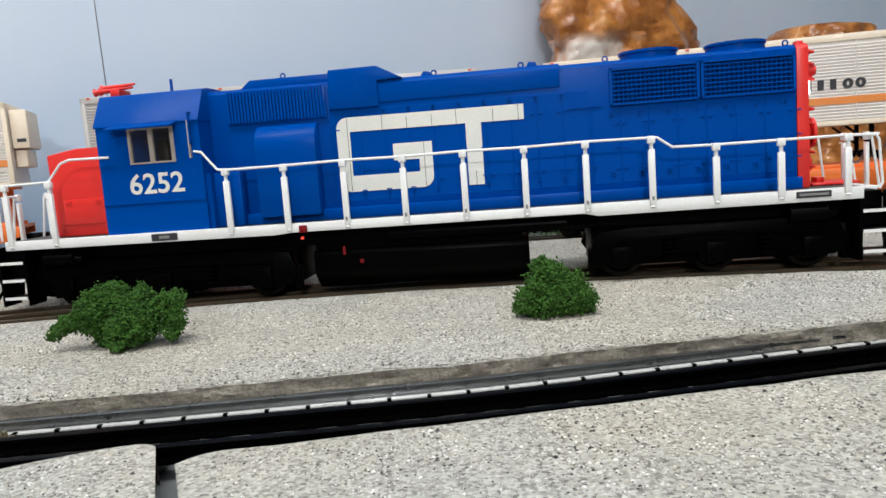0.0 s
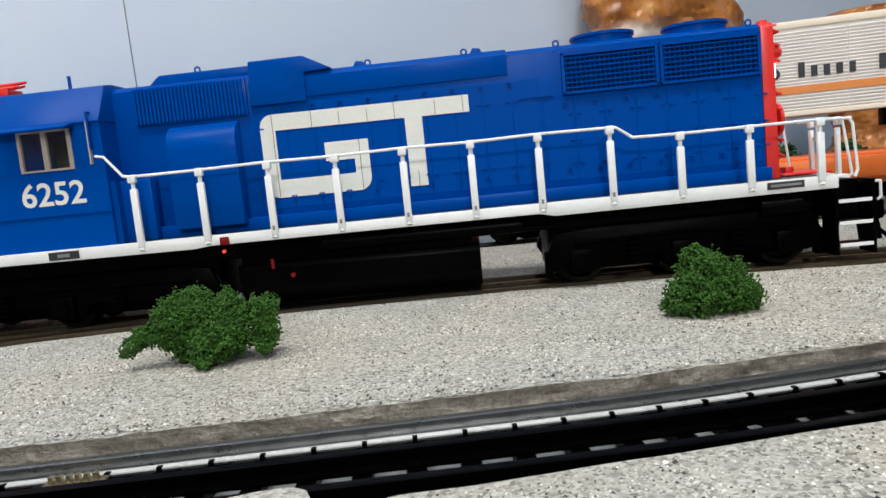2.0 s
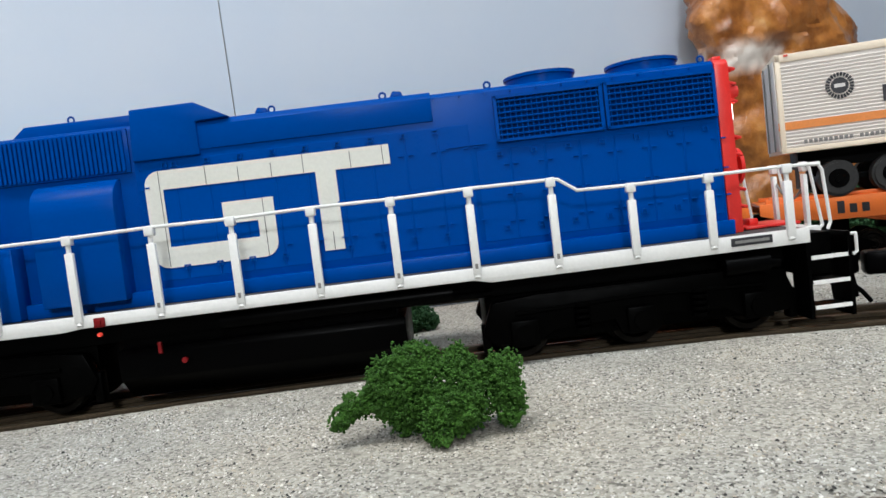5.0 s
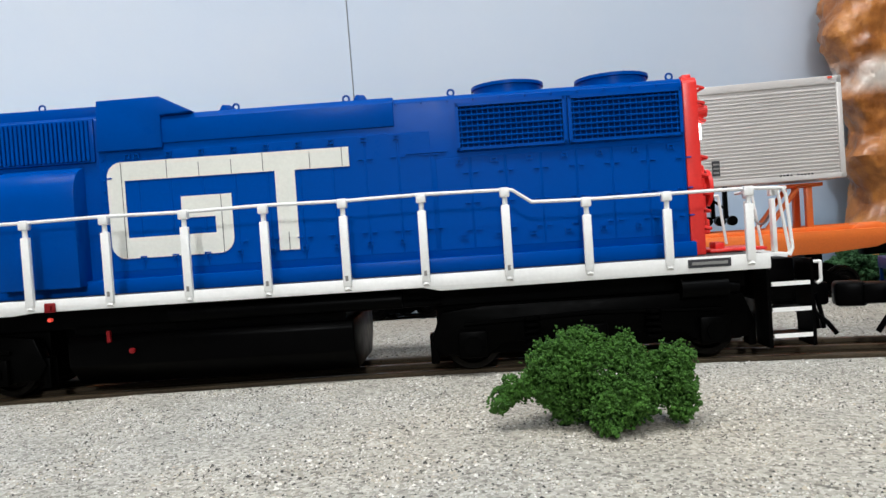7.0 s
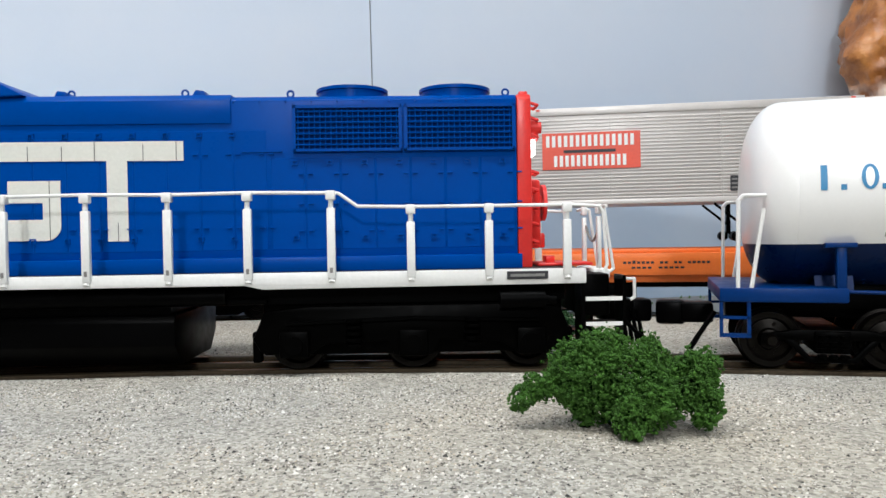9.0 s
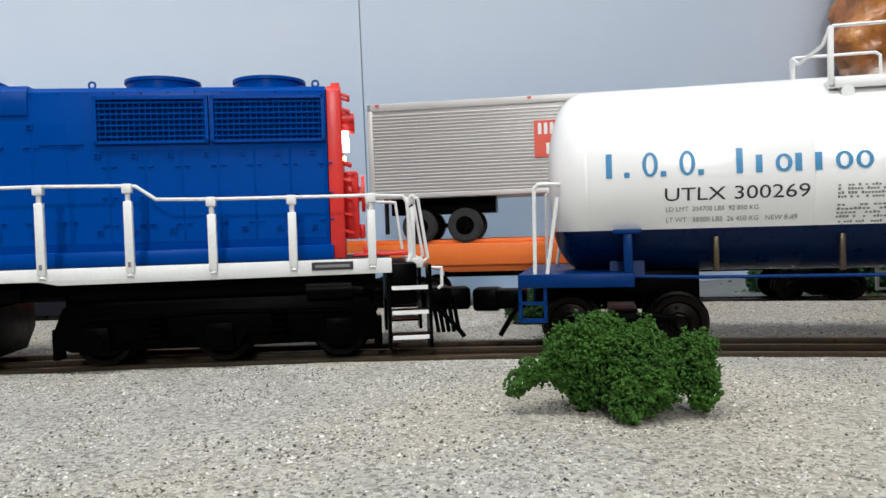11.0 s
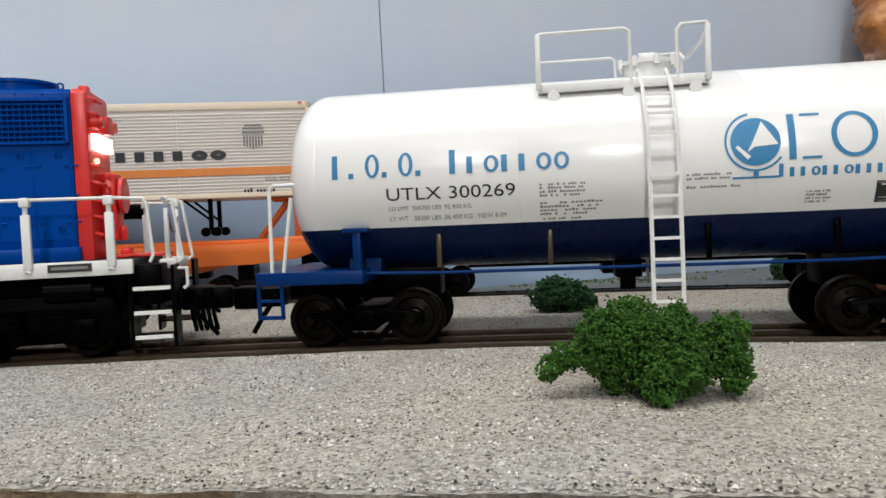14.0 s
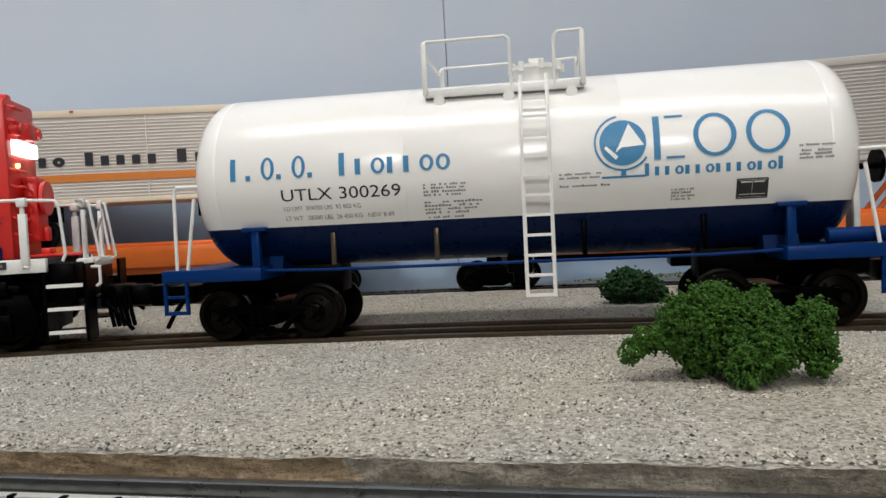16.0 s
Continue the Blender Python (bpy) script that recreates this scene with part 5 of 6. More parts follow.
for y in (0.0072, F - 0.0072):
    tp("guard_rail", pipe(B(), [(0.4600, y, 0.0910), (0.4598, y, 0.1088), (0.4610, y, 0.1098), (0.4895, y, 0.1098), (0.4912, y, 0.1086), (0.4915, y, 0.0910)], 0.0006), WHITE, "thin white guard rail")
    tp("guard_rail", pipe(B(), [(0.5070, y, 0.0910), (0.5070, y, 0.1080), (0.5085, y, 0.1098), (0.5168, y, 0.1100), (0.5172, y, 0.0910)], 0.0006), WHITE, "thin white guard rail")
    for x in (0.4600, 0.5171):
        tp("rail_post", box(B(), x - 0.0009, x + 0.0009, y - 0.0008, y + 0.0008, 0.0905, 0.1095, 0.0003), WHITE)
for x in (0.4600, 0.5171):
    tp("end_guard", pipe(B(), [(x, 0.0072, 0.1096), (x, 0.016, 0.1056), (x, F - 0.016, 0.1056), (x, F - 0.0072, 0.1096)], 0.0006), WHITE)
bm = rod(B(), (0.5005, CENTRE, 0.0950), (0.5005, CENTRE, 0.1010), 0.0085, 28)
rod(bm, (0.5005, CENTRE, 0.1010), (0.5005, CENTRE, 0.1024), 0.0098, 28)
for k in range(8):
    a = k * math.pi / 4 + 0.2
    rod(bm, (0.5005 + 0.0102 * math.cos(a), CENTRE + 0.0102 * math.sin(a), 0.1000), (0.5005 + 0.0102 * math.cos(a), CENTRE + 0.0102 * math.sin(a), 0.1034), 0.0010, 8)
box(bm, 0.4982, 0.5028, CENTRE - 0.002, CENTRE + 0.002, 0.1020, 0.1054, 0.0006)
rod(bm, (0.4975, CENTRE, 0.1050), (0.5035, CENTRE, 0.1050), 0.0010, 8)
tp("manway", bm, WHITE, "white manway cover with bolts")
# side ladder, following the barrel and hanging below it
path = []
for a in range(62, -1, -6):
    path.append((CENTRE - (TR + 0.0035) * math.cos(radians(a)), TZ + (TR + 0.0035) * math.sin(radians(a))))
path = [(0.0085, 0.0905)] + path + [(-0.0078, 0.0500), (-0.0086, 0.0168)]
for s in (0, 1):
    for far in (False, True):
        x = 0.4946 + 0.0094 * s
        lad = tp("ladder_stile", pipe(B(), [(x, (F - y) if far else y, z) for y, z in path], 0.00075, 6), WHITE, "white ladder stile")
z = 0.0174
while z < 0.089:
    if z > TZ:
        y = CENTRE - math.sqrt(max(0, (TR + 0.0035) ** 2 - (z - TZ) ** 2))
    else:
        y = -0.0078 - 0.0010 * max(0, (0.05 - z)) / 0.033
    for yy in (y, F - y):
        tp("rung", box(B(), 0.4946, 0.5040, yy - 0.0005, yy + 0.0005, z - 0.0005, z + 0.0005), WHITE)
    z += 0.00685

# stub frames, saddles, rods
for s in (-1, 1):
    def at(x):
        return MID + s * (MID - x)
    def mk(*a):
        x0, x1 = at(a[0]), at(a[1])
        return box(B(), min(x0, x1), max(x0, x1), *a[2:])
    fr = tp("stub_frame", mk(0.3562, 0.3960, -0.0008, F + 0.0008, 0.0254, 0.0302, 0.0005), FRAME_BLUE, "blue stub frame")
    tp("centre_sill", mk(0.3600, 0.4200, 0.0240, 0.0380, 0.0180, 0.0300, 0.0005), BLACK, "", fr)
    for y0, y1 in ((0.0000, 0.0030), (F - 0.0030, F)):
        tp("saddle_post", mk(0.3925, 0.3955, y0, y1, 0.0300, 0.0445, 0.0003), FRAME_BLUE, "", fr)
        tp("saddle_cap", mk(0.3890, 0.3985, y0 - 0.0006, y1 + 0.0010, 0.0436, 0.0452, 0.0003), FRAME_BLUE, "", fr)
        b = B()
        for x0, x1, z0, z1 in ((0.3562, 0.3574, 0.0140, 0.0255), (0.3650, 0.3662, 0.0140, 0.0255), (0.3562, 0.3662, 0.0132, 0.0146), (0.3562, 0.3662, 0.0195, 0.0205)):
            a0, a1 = sorted((at(x0), at(x1)))
            box(b, a0, a1, y0, y0 + 0.0012, z0, z1)
        tp("stirrup", b, FRAME_BLUE, "blue step stirrup", fr)
        yy = 0.0006 if y0 < CENTRE else F - 0.0006
        tp("end_handrail", pipe(B(), [(at(0.3622), yy, 0.0302), (at(0.3625), yy, 0.0600), (at(0.3640), yy, 0.0616), (at(0.3720), yy + (0.002 if y0 < CENTRE else -0.002), 0.0616)], 0.0007), WHITE, "white end grab rail", fr)
        tp("end_brace", pipe(B(), [(at(0.3665), yy, 0.0302), (at(0.3705), yy, 0.0570)], 0.0007), WHITE, "white end grab rail", fr)
    sad = []
    for k in range(15):
        a = radians(238 + 64 * k / 14)
        sad.append((CENTRE + (TR + 0.0004) * math.cos(a), TZ + (TR + 0.0004) * math.sin(a)))
    b = prism(B(), sad + [(CENTRE + 0.020, 0.0285), (CENTRE - 0.020, 0.0285)], "x", min(at(0.3880), at(0.4000)), max(at(0.3880), at(0.4000)))
    tp("saddle", b, FRAME_BLUE, "", fr)
    xx = at(0.3560)
    cb = box(B(), min(xx, xx + s * 0.012), max(xx, xx + s * 0.012), 0.0255, 0.0365, 0.0150, 0.0225, 0.001)
    box(cb, min(xx + s * 0.010, xx + s * 0.021), max(xx + s * 0.010, xx + s * 0.021), 0.0262, 0.0358, 0.0140, 0.0232, 0.0015)
    pipe(cb, [(xx, 0.020, 0.0200), (xx + s * 0.006, 0.018, 0.0110), (xx + s * 0.009, 0.018, 0.0060)], 0.0010, 6)
    tp("coupler", cb, BLACK, "black knuckle coupler with a hose", fr)
for k in (0.4230, 0.4620, 0.5150, 0.5560):
    tp("belly_band", box(B(), k - 0.0009, k + 0.0009, 0.0035, 0.0052, 0.0300, 0.0420, 0.0003), BROWN_RAIL if k < 0.47 else BLACK, "bracket under the barrel")
for y in (0.0040, F - 0.0040):
    tp("safety_rod", pipe(B(), [(0.3960, y, 0.0288), (0.4200, y, 0.0282), (0.5600, y, 0.0282), (0.5818, y, 0.0288)], 0.0006), FRAME_BLUE)
tp("outlet_valve", rod(box(B(), 0.4860, 0.4960, CENTRE - 0.005, CENTRE + 0.005, 0.0225, 0.0300, 0.001), (0.4910, CENTRE, 0.0180), (0.4910, CENTRE, 0.0230), 0.0030, 12), BLACK)
bm = rod(B(), (0.6225, 0.0310, 0.0570), (0.6240, 0.0310, 0.0570), 0.0062, 24)
tp("brake_wheel", rod(bm, (0.6140, 0.0310, 0.0570), (0.6230, 0.0310, 0.0570), 0.0012, 8), BLACK, "black brake wheel")
tp("brake_stand", box(B(), 0.6135, 0.6160, 0.0270, 0.0350, 0.0290, 0.0590, 0.0006), WHITE)
tp("brake_cylinder", rod(B(), (0.5960, 0.0050, 0.0330), (0.6150, 0.0050, 0.0330), 0.0026, 16), FRAME_BLUE)


def tank_truck(c):
    half = 0.0189
    for y0, y1 in ((0.0075, 0.0105), (F - 0.0105, F - 0.0075)):
        b = prism(B(), [(c - half - 0.0035, 0.0100), (c - half - 0.0035, 0.0135), (c - 0.010, 0.0155), (c + 0.010, 0.0155), (c + half + 0.0035, 0.0135), (c + half + 0.0035, 0.0100), (c + half - 0.004, 0.0118), (c - half + 0.004, 0.0118)], "y", y0, y1, 0.0004)
        prism(b, [(c - half + 0.004, 0.0120), (c - half + 0.007, 0.0120), (c - 0.0065, 0.0060), (c + 0.0065, 0.0060), (c + half - 0.007, 0.0120), (c + half - 0.004, 0.0120), (c + 0.0075, 0.0042), (c - 0.0075, 0.0042)], "y", y0, y1, 0.0003)
        t = tp("bogie_frame", b, SOOT, "black cast bogie side frame")
    b = box(B(), c - 0.0055, c + 0.0055, 0.0062, F - 0.0062, 0.0075, 0.0150, 0.0005)
    tp("bolster", b, SOOT, "", t)
    for k in (-1, 1):
        tp("axle_cap", rod(B(), (c + k * half, 0.0055, 0.0115), (c + k * half, 0.0085, 0.0115), 0.0016, 14, 0.0026), WHEEL, "worn steel axle cap", t)
    for k in (-1, 0, 1):
        b = B()
        for i in range(4):
            rod(b, (c + 0.0034 * k, 0.0060, 0.0062 + 0.0022 * i), (c + 0.0034 * k, 0.0060, 0.0072 + 0.0022 * i), 0.0015, 10)
        tp("spring", b, SOOT, "", t)
    for k in (-1, 1):
        x = c + k * half
        SPIN.append((wheelset("wheelset", 0.0100, tanker, tx(x), 0.0012 + 0.0100), tx(x), 0.0112, 0.0100))


tank_truck(0.3925)
tank_truck(0.5830)


# ---- the parked piggyback train ----
SD = 0.229     # the siding's middle line
SR = R + SD


def flatcar(arc0, arc1, label, hitch, marks):
    """An orange trailer flatcar between two places along the siding."""
    mid = (arc0 + arc1) / 2
    L = (arc1 - arc0) * SR / R
    h = L / 2
    car = thing("flatcar", on_curve(mid, SD), label, "flatcar", "piggyback flatcars")
    part("side_sill", prism(B(), [(-h, 0.0300), (-h + 0.012, 0.0260), (-h + 0.040, 0.0235), (h - 0.040, 0.0235), (h - 0.012, 0.0260), (h, 0.0300), (h, 0.0370), (-h, 0.0370)], "y", -0.0265, -0.0235, 0.0003), ORANGE, car)
    part("side_sill", prism(B(), [(-h, 0.0300), (-h + 0.040, 0.0235), (h - 0.040, 0.0235), (h, 0.0300), (h, 0.0370), (-h, 0.0370)], "y", 0.0235, 0.0265, 0.0003), ORANGE, car)
    part("deck", box(B(), -h, h, -0.0236, 0.0236, 0.0352, 0.0368), ORANGE, car)
    part("fish_belly", prism(B(), [(-h + 0.05, 0.0240), (-h + 0.075, 0.0190), (h - 0.075, 0.0190), (h - 0.05, 0.0240)], "y", -0.0225, 0.0225, 0.0004), ORANGE, car)
    # added black block that stands in for the shade under the deck
    part("centre_sill", box(B(), -h + 0.07, h - 0.07, -0.010, 0.010, 0.0150, 0.0240, 0.0006), BLACK, car, "black centre sill added to darken the space under the deck")
    part("brake_gear", box(B(), -0.016, 0.016, -0.016, 0.016, 0.0090, 0.0190, 0.001), BLACK, car)
    for y in (-0.0205, 0.0205):
        part("wheel_guide", box(B(), -h + 0.004, h - 0.004, y - 0.0015, y + 0.0015, 0.0368, 0.0395, 0.0004), ORANGE, car)
    for x, w in ((-h + 0.004, 0.020), (h - 0.024, 0.020)):
        part("end_ramp", prism(B(), [(x, 0.0368), (x + w, 0.0368), (x + w * 0.8, 0.0405), (x + w * 0.2, 0.0405)], "y", -0.0230, -0.0120, 0.0004), ORANGE, car)
    if hitch is not None:
        x = (hitch - mid) * SR / R
        b = box(B(), x - 0.002, x + 0.002, -0.013, -0.009, 0.0368, 0.0655, 0.0005)
        box(b, x - 0.002, x + 0.002, 0.009, 0.013, 0.0368, 0.0655, 0.0005)
        box(b, x - 0.016, x + 0.008, -0.014, 0.014, 0.0640, 0.0662, 0.0005)
        pipe(b, [(x - 0.026, -0.011, 0.0378), (x - 0.006, -0.011, 0.0635)], 0.0016, 8)
        pipe(b, [(x - 0.026, 0.011, 0.0378), (x - 0.006, 0.011, 0.0635)], 0.0016, 8)
        part("trailer_hitch", b, ORANGE, car, "orange folding trailer hitch")
    for m, x0, x1, z0, z1, stem in marks:
        flat_shapes(bars(m, (x0 - mid) * SR / R, (x1 - mid) * SR / R, z0, z1, stem), -0.02665, INK, car, "name_marks", "black painted marks as plain bars")
    for s in (-1, 1):
        c = s * (h - 0.045)
        b = B()
        for y0, y1 in ((-0.0225, -0.0200), (0.0200, 0.0225)):
            prism(b, [(c - 0.020, 0.0065), (c - 0.006, 0.0135), (c + 0.006, 0.0135), (c + 0.020, 0.0065), (c + 0.006, 0.0005), (c - 0.006, 0.0005)], "y", y0, y1, 0.0004)
        box(b, c - 0.005, c + 0.005, -0.020, 0.020, 0.004, 0.024)
        t = part("bogie_frame", b, SOOT, car, "black bogie side frame")
        for k in (-1, 1):
            wheelset("wheelset", 0.0088, car, c + k * 0.0175, -0.0030 + 0.0088)
        b = box(B(), min(s * (h - 0.01), s * (h + 0.014)), max(s * (h - 0.01), s * (h + 0.014)), -0.005, 0.005, 0.0200, 0.0300, 0.001)
        part("coupler", b, BLACK, car, "black knuckle coupler")
    return car


def trailer(arc0, arc1, body, label, stripe, reefer, marks, sign, emblem, nose_up=0.0):
    """A ribbed road trailer that rests on its wheels at the low-arc end and on a hitch at the other."""
    mid = (arc0 + arc1) / 2
    h = (arc1 - arc0) * SR / R / 2
    lift = Matrix.Translation((-h + 0.045, 0, 0.0373)) @ pose(0, 0, 0, 0, -nose_up, 0) @ Matrix.Translation((h - 0.045, 0, -0.0373))
    t = thing("semi_trailer", on_curve(mid, SD) @ lift, label, "trailer", "piggyback trailers")
    z0, z1, w = 0.0665, 0.1262, 0.0265
    part("body", box(B(), -h, h, -w, w, z0 + 0.0006, z1 - 0.0004, 0.0006), body, t)
    rib = part("side_rib", prism(B(), [(-w - 0.0001, -0.00055), (-w - 0.00085, -0.0003), (-w - 0.00085, 0.0003), (-w - 0.0001, 0.00055)], "x", -h + 0.0022, h - 0.0022), body, t)
    n = 24
    pitch = (z1 - z0 - 0.0095) / n
    rib.matrix_basis = pose(0, 0, z0 + 0.0042)
    for i in range(1, n):
        z = z0 + 0.0042 + pitch * i
        again(rib, pose(0, 0, z))
    trim = SILVER_TAN if stripe else SILVER
    part("top_rail", box(B(), -h - 0.0004, h + 0.0004, -w - 0.0012, w + 0.0012, z1 - 0.0046, z1, 0.0004), trim, t)
    part("bottom_rail", box(B(), -h - 0.0004, h + 0.0004, -w - 0.0012, w + 0.0012, z0, z0 + 0.0030, 0.0003), trim, t)
    for x in (-h, h - 0.0024):
        part("corner_post", box(B(), x - 0.0003, x + 0.0027, -w - 0.0012, -w + 0.003, z0, z1, 0.0003), trim, t)
    for x in (-h + 0.006, -h + h * 0.7, h - 0.006):
        part("marker_lamp", box(B(), x - 0.0012, x + 0.0012, -w - 0.0018, -w - 0.0008, z1 - 0.0016, z1 - 0.0004), SIGN_RED, t)
    if stripe:
        part("stripe", box(B(), -h + 0.0024, h - 0.0024, -w - 0.00105, -w, 0.0806, 0.0854), STRIPE, t, "orange painted stripe")
        part("end_stripe", box(B(), -h - 0.0007, -h + 0.001, -w, w, 0.0806, 0.0854), STRIPE, t)
    for x in (0.0, h * 0.45):
        part("seam_strip", box(B(), x - 0.0003, x + 0.0003, -w - 0.0010, -w, z0, z1), body, t)
    # rear doors at the low end
    for y0, y1 in ((-w + 0.001, -0.0006), (0.0006, w - 0.001)):
        d = part("rear_door", box(B(), -h - 0.0012, -h - 0.0003, y0, y1, z0 + 0.002, z1 - 0.003, 0.0002), SILVER, t)
        part("door_bar", rod(B(), (-h - 0.0018, (y0 + y1) / 2, z0 + 0.002), (-h - 0.0018, (y0 + y1) / 2, z1 - 0.003), 0.0005, 6), GREY, d)
    if reefer:
        b = box(B(), h + 0.0004, h + 0.0120, -0.0205, 0.0205, 0.0935, 0.1215, 0.0012)
        rf = part("cooling_unit", b, SILVER_TAN, t, "cream refrigeration unit on the trailer's nose")
        part("vent", box(B(), h + 0.0040, h + 0.0100, -0.0209, -0.0203, 0.0860 + 0.012, 0.0885 + 0.012), INK, rf)
        part("unit_tank", box(B(), h + 0.0004, h + 0.0085, -0.0160, 0.0160, 0.0800, 0.0925, 0.001), SILVER_TAN, rf)
    # running gear
    for dx in (0.0300, 0.0590):
        for y in (-0.0195, 0.0195):
            x = -h + dx
            b = rod(B(), (x, y - 0.0058, 0.0483), (x, y + 0.0058, 0.0483), 0.0110, 32)
            bmesh.ops.bevel(b, geom=[e for e in b.edges if e.calc_face_angle(0) > 1], offset=0.0014, segments=2, affect="EDGES")
            wh = part("tyre", b, RUBBER, t, "black rubber tyre")
            s = -1 if y < 0 else 1
            b = rod(B(), (x, y + s * 0.0045, 0.0483), (x, y + s * 0.0062, 0.0483), 0.0058, 20)
            rod(b, (x, y + s * 0.0060, 0.0483), (x, y + s * 0.0075, 0.0483), 0.0022, 10)
            part("wheel_hub", b, BLACK, wh)
    part("axle_frame", box(box(B(), -h + 0.010, -h + 0.078, -0.012, 0.012, 0.0560, 0.0666), -h + 0.020, -h + 0.068, -0.016, 0.016, 0.0470, 0.0500), BLACK, t)
    part("mud_flap", box(B(), -h + 0.008, -h + 0.0086, -0.025, -0.014, 0.0440, 0.0666), RUBBER, t)
    lx = h - 0.066
    for y in (-0.0165, 0.0165):
        b = box(B(), lx - 0.0013, lx + 0.0013, y - 0.0013, y + 0.0013, 0.0468, 0.0666)
        pipe(b, [(lx - 0.016, y, 0.0660), (lx - 0.001, y, 0.0535)], 0.0008, 6)
        rod(b, (lx - 0.0035, y - 0.002, 0.0455), (lx - 0.0035, y + 0.002, 0.0455), 0.0030, 14)
        rod(b, (lx + 0.0035, y - 0.002, 0.0455), (lx + 0.0035, y + 0.002, 0.0455), 0.0030, 14)
        part("landing_gear", b, BLACK, t, "black landing gear with small wheels")
    if stripe:
        part("tool_box", box(B(), lx - 0.055, lx - 0.040, -0.022, -0.010, 0.0555, 0.0666, 0.0006), BLACK, t)
    k = SR / R
    for m, x0, x1, a, b_, stem, mat in marks:
        if b_ - a > 0.005:
            for s in name_shapes(m, (x0 - mid) * k, (x1 - mid) * k, a, b_, stem):
                flat_shapes(s, -w - 0.0012, mat, t, "name_mark", "black painted plain shape")
        else:
            flat_shapes(bars(m, (x0 - mid) * k, (x1 - mid) * k, a, b_, stem), -w - 0.0012, mat, t, "data_line", "small painted data line")
    if sign:
        x0, x1, a, b_ = (sign[0] - mid) * k, (sign[1] - mid) * k, sign[2], sign[3]
        sg = part("sign_panel", box(B(), x0, x1, -w - 0.0014, -w - 0.0002, a, b_), SIGN_RED, t, "red sign panel with plain white bars")
        d, e = x1 - x0, b_ - a
        for s in [[q] for q in bars("#" * 15, x0 + 0.04 * d, x1 - 0.04 * d, a + 0.62 * e, a + 0.93 * e, 0.58) + bars("#" * 13, x0 + 0.12 * d, x1 - 0.12 * d, a + 0.08 * e, a + 0.38 * e, 0.58)]:
            flat_shapes(s, -w - 0.0016, WHITE, sg, "sign_mark", "white bar")
        flat_shapes([rect(x0 + 0.22 * d, x1 - 0.25 * d, a + 0.45 * e, a + 0.53 * e)], -w - 0.0016, INK, sg, "sign_marks", "thin dark bar")
    if not stripe:
        x = (0.0830 - mid) * k
        pl = part("placard", box(B(), x - 0.0022, x + 0.0022, -w - 0.0014, -w - 0.0002, 0.0728, 0.0818), INK, t, "small black placard with pale lines")
        for q in range(3):
            part("placard_line", box(B(), x - 0.0017, x + 0.0017, -w - 0.0017, -w - 0.0012, 0.0742 + 0.0025 * q, 0.0752 + 0.0025 * q), INK_GREY, pl)
    if "ring" in emblem:
        x, z = (emblem["ring"] - mid) * k, 0.1030
        seg = [[(x + r * math.cos(radians(q)), z + r * math.sin(radians(q))) for r, q in ((0.0055, q0), (0.0078, q0), (0.0078, q0 + 11), (0.0055, q0 + 11))] for q0 in range(0, 360, 15)]
        core = [(x + 0.0047 * math.cos(2 * math.pi * i / 30), z + 0.0047 * math.sin(2 * math.pi * i / 30)) for i in range(30)]
        flat_shapes(seg + [core], -w - 0.0012, INK, t, "emblem", "black round emblem")
        flat_shapes([rect(x - 0.0030, x + 0.0030, z - 0.0010, z + 0.0012)], -w - 0.0014, SILVER, t, "emblem_bar", "pale bar across the emblem")
    if "shield" in emblem:
        x, z = (emblem["shield"] - mid) * k, 0.1040
        flat_shapes([rect(x - 0.0062 + 0.0018 * i, x - 0.0052 + 0.0018 * i, z - 0.0075 + abs(i - 3) * 0.0006, z + 0.0012) for i in range(7)] +
                    [rect(x - 0.0068, x + 0.0068, z + 0.0024, z + 0.0040), rect(x - 0.0064, x + 0.0064, z + 0.0048, z + 0.0062), rect(x - 0.0052, x + 0.0052, z + 0.0068, z + 0.0080)], -w - 0.0012, INK_GREY, t, "emblem", "grey striped shield emblem")
    return t


flatcar(-0.420, -0.1410, "orange piggyback flatcar parked on the siding", -0.1500, [])
flatcar(-0.1150, 0.1640, "orange piggyback flatcar parked on the siding", 0.1290, [("xx#xxxx xx xx xxxxx", 0.030, 0.072, 0.0305, 0.0325, 0.7), ("xxxx xxxxx", 0.034, 0.060, 0.0275, 0.0292, 0.7)])
flatcar(0.1730, 0.4600, "orange piggyback flatcar with black marks on its side", 0.4250, [("#xx #xxxxx", 0.2080, 0.2620, 0.0270, 0.0345, 0.6)])
NAME = ("#xoxxxo", "#xxxx", "#xxxxoo")


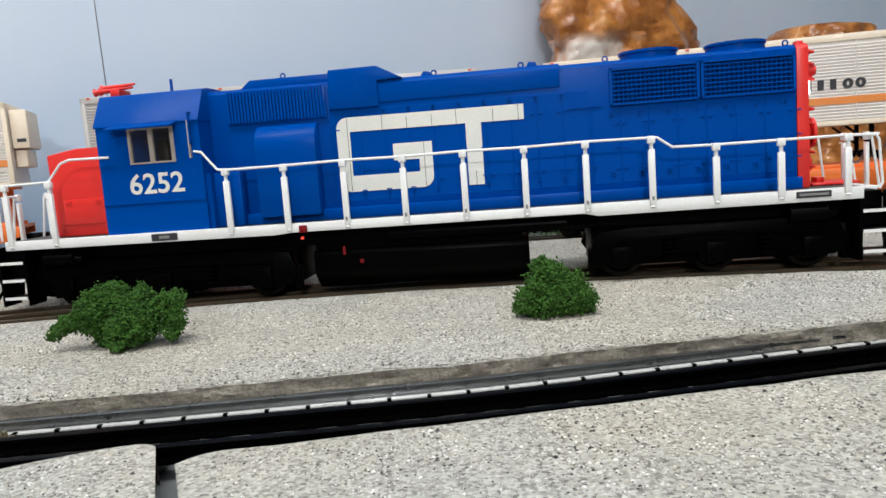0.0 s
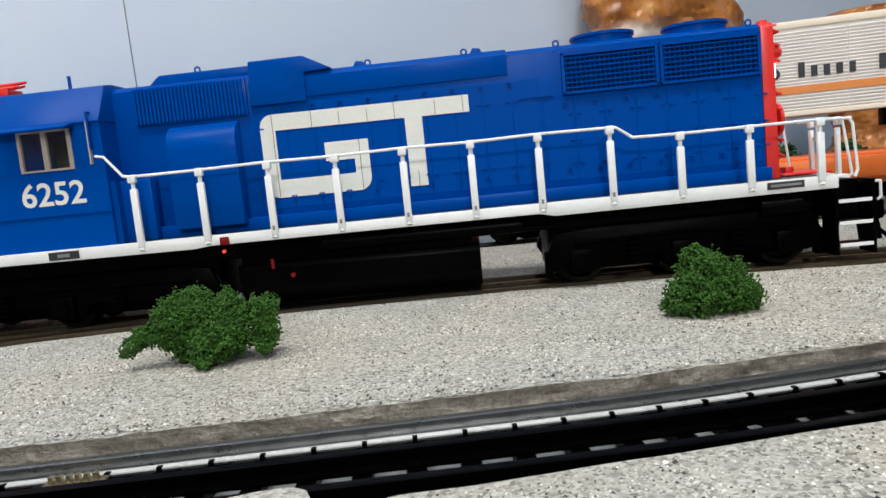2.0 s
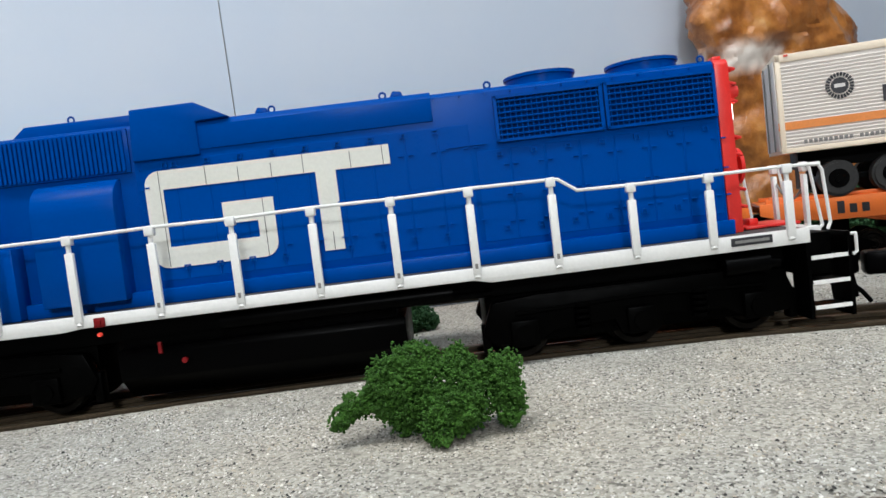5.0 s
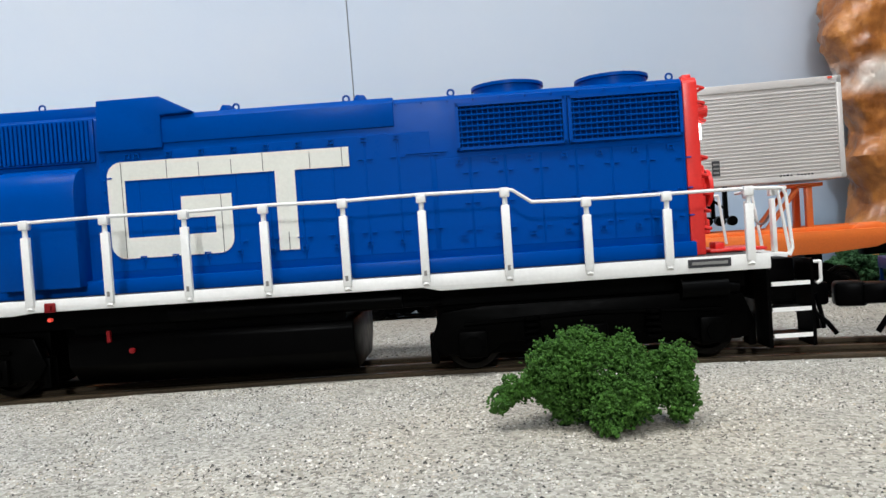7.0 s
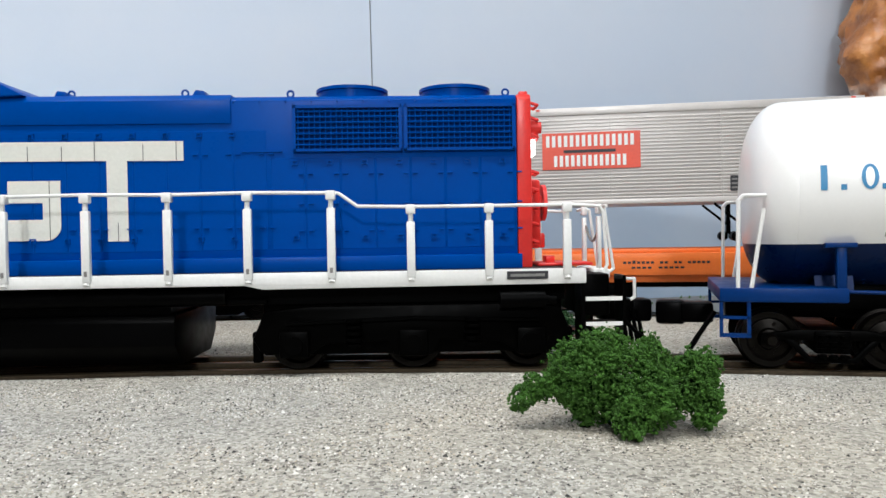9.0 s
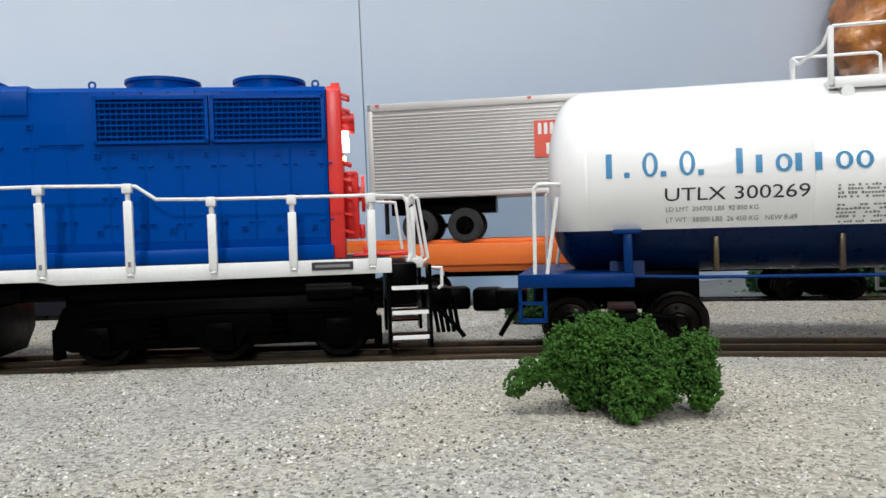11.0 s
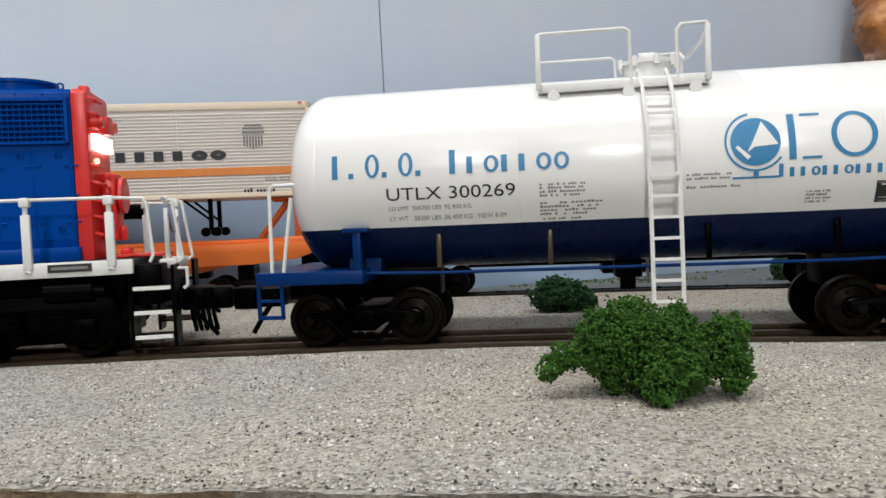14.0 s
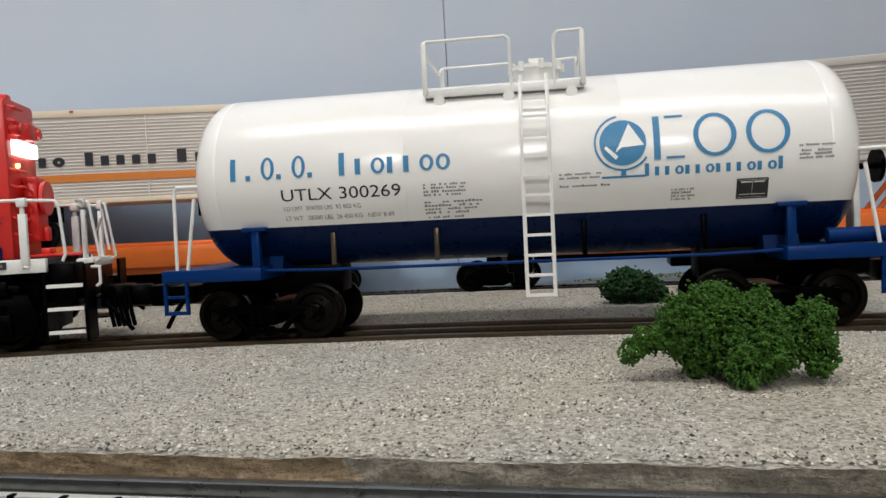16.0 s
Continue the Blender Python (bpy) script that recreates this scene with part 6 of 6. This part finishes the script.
def name_words(spans, z0, z1):
    """The owner's three words as plain black shapes, each between its own ends."""
    return [(m, a, b, z0, z1, 0.52, INK) for m, (a, b) in zip(NAME, spans)]


trailer(-0.3830, -0.1400, SILVER_WARM, "silver ribbed trailer with an orange stripe and cooling unit", True, True,
        name_words(((-0.3520, -0.3020), (-0.2929, -0.2530), (-0.2460, -0.1816)), 0.0905, 0.0990) +
        [("xx# xxxxxx", -0.1750, -0.1590, 0.0695, 0.0718, 0.7, INK), ("xxxxx xxxx xxxxx", -0.1640, -0.1440, 0.0765, 0.0775, 0.7, INK_GREY), ("xxxx xxxxxx", -0.1640, -0.1480, 0.0780, 0.0788, 0.7, INK_GREY)], None, {"shield": -0.1690})
trailer(-0.0930, 0.1420, SILVER, "silver ribbed trailer with a red sign panel", False, False, [("xx#x xxxxx", 0.112, 0.128, 0.0695, 0.0705, 0.7, INK)], (-0.0088, 0.0390, 0.0885, 0.1108), {}, 0.3)
trailer(0.1850, 0.4150, SILVER_WARM, "silver ribbed trailer with an orange stripe and round emblem", True, False,
        name_words(((0.2305, 0.2683), (0.2762, 0.3060), (0.3137, 0.3570)), 0.0905, 0.1000) +
        [("xxxxxxxxxx xxxxxxx", 0.1950, 0.2350, 0.0715, 0.0745, 0.7, INK_GREY), ("xx# xxx", 0.3760, 0.3870, 0.0695, 0.0718, 0.7, INK)], None, {"ring": 0.2125, "shield": 0.3710}, -0.35)


# ---- what moves ----
def travelled(t):
    for (t0, s0), (t1, s1) in zip(TRAVEL, TRAVEL[1:]):
        if t <= t1:
            return s0 + (s1 - s0) * (t - t0) / (t1 - t0)
    return TRAVEL[-1][1]


def motions():
    walk(loco, [(t, on_curve(LOCO_C + s, CENTRE)) for t, s in TRAVEL])
    walk(tanker, [(t, on_curve(TANK_C + s, CENTRE)) for t, s in TRAVEL])
    times = [i * 0.25 for i in range(65)]
    for ob, x, z, r in SPIN:
        walk(ob, [(t, pose(x, 0, z, 0, math.degrees(travelled(t) / r), 0)) for t in times])


motions()
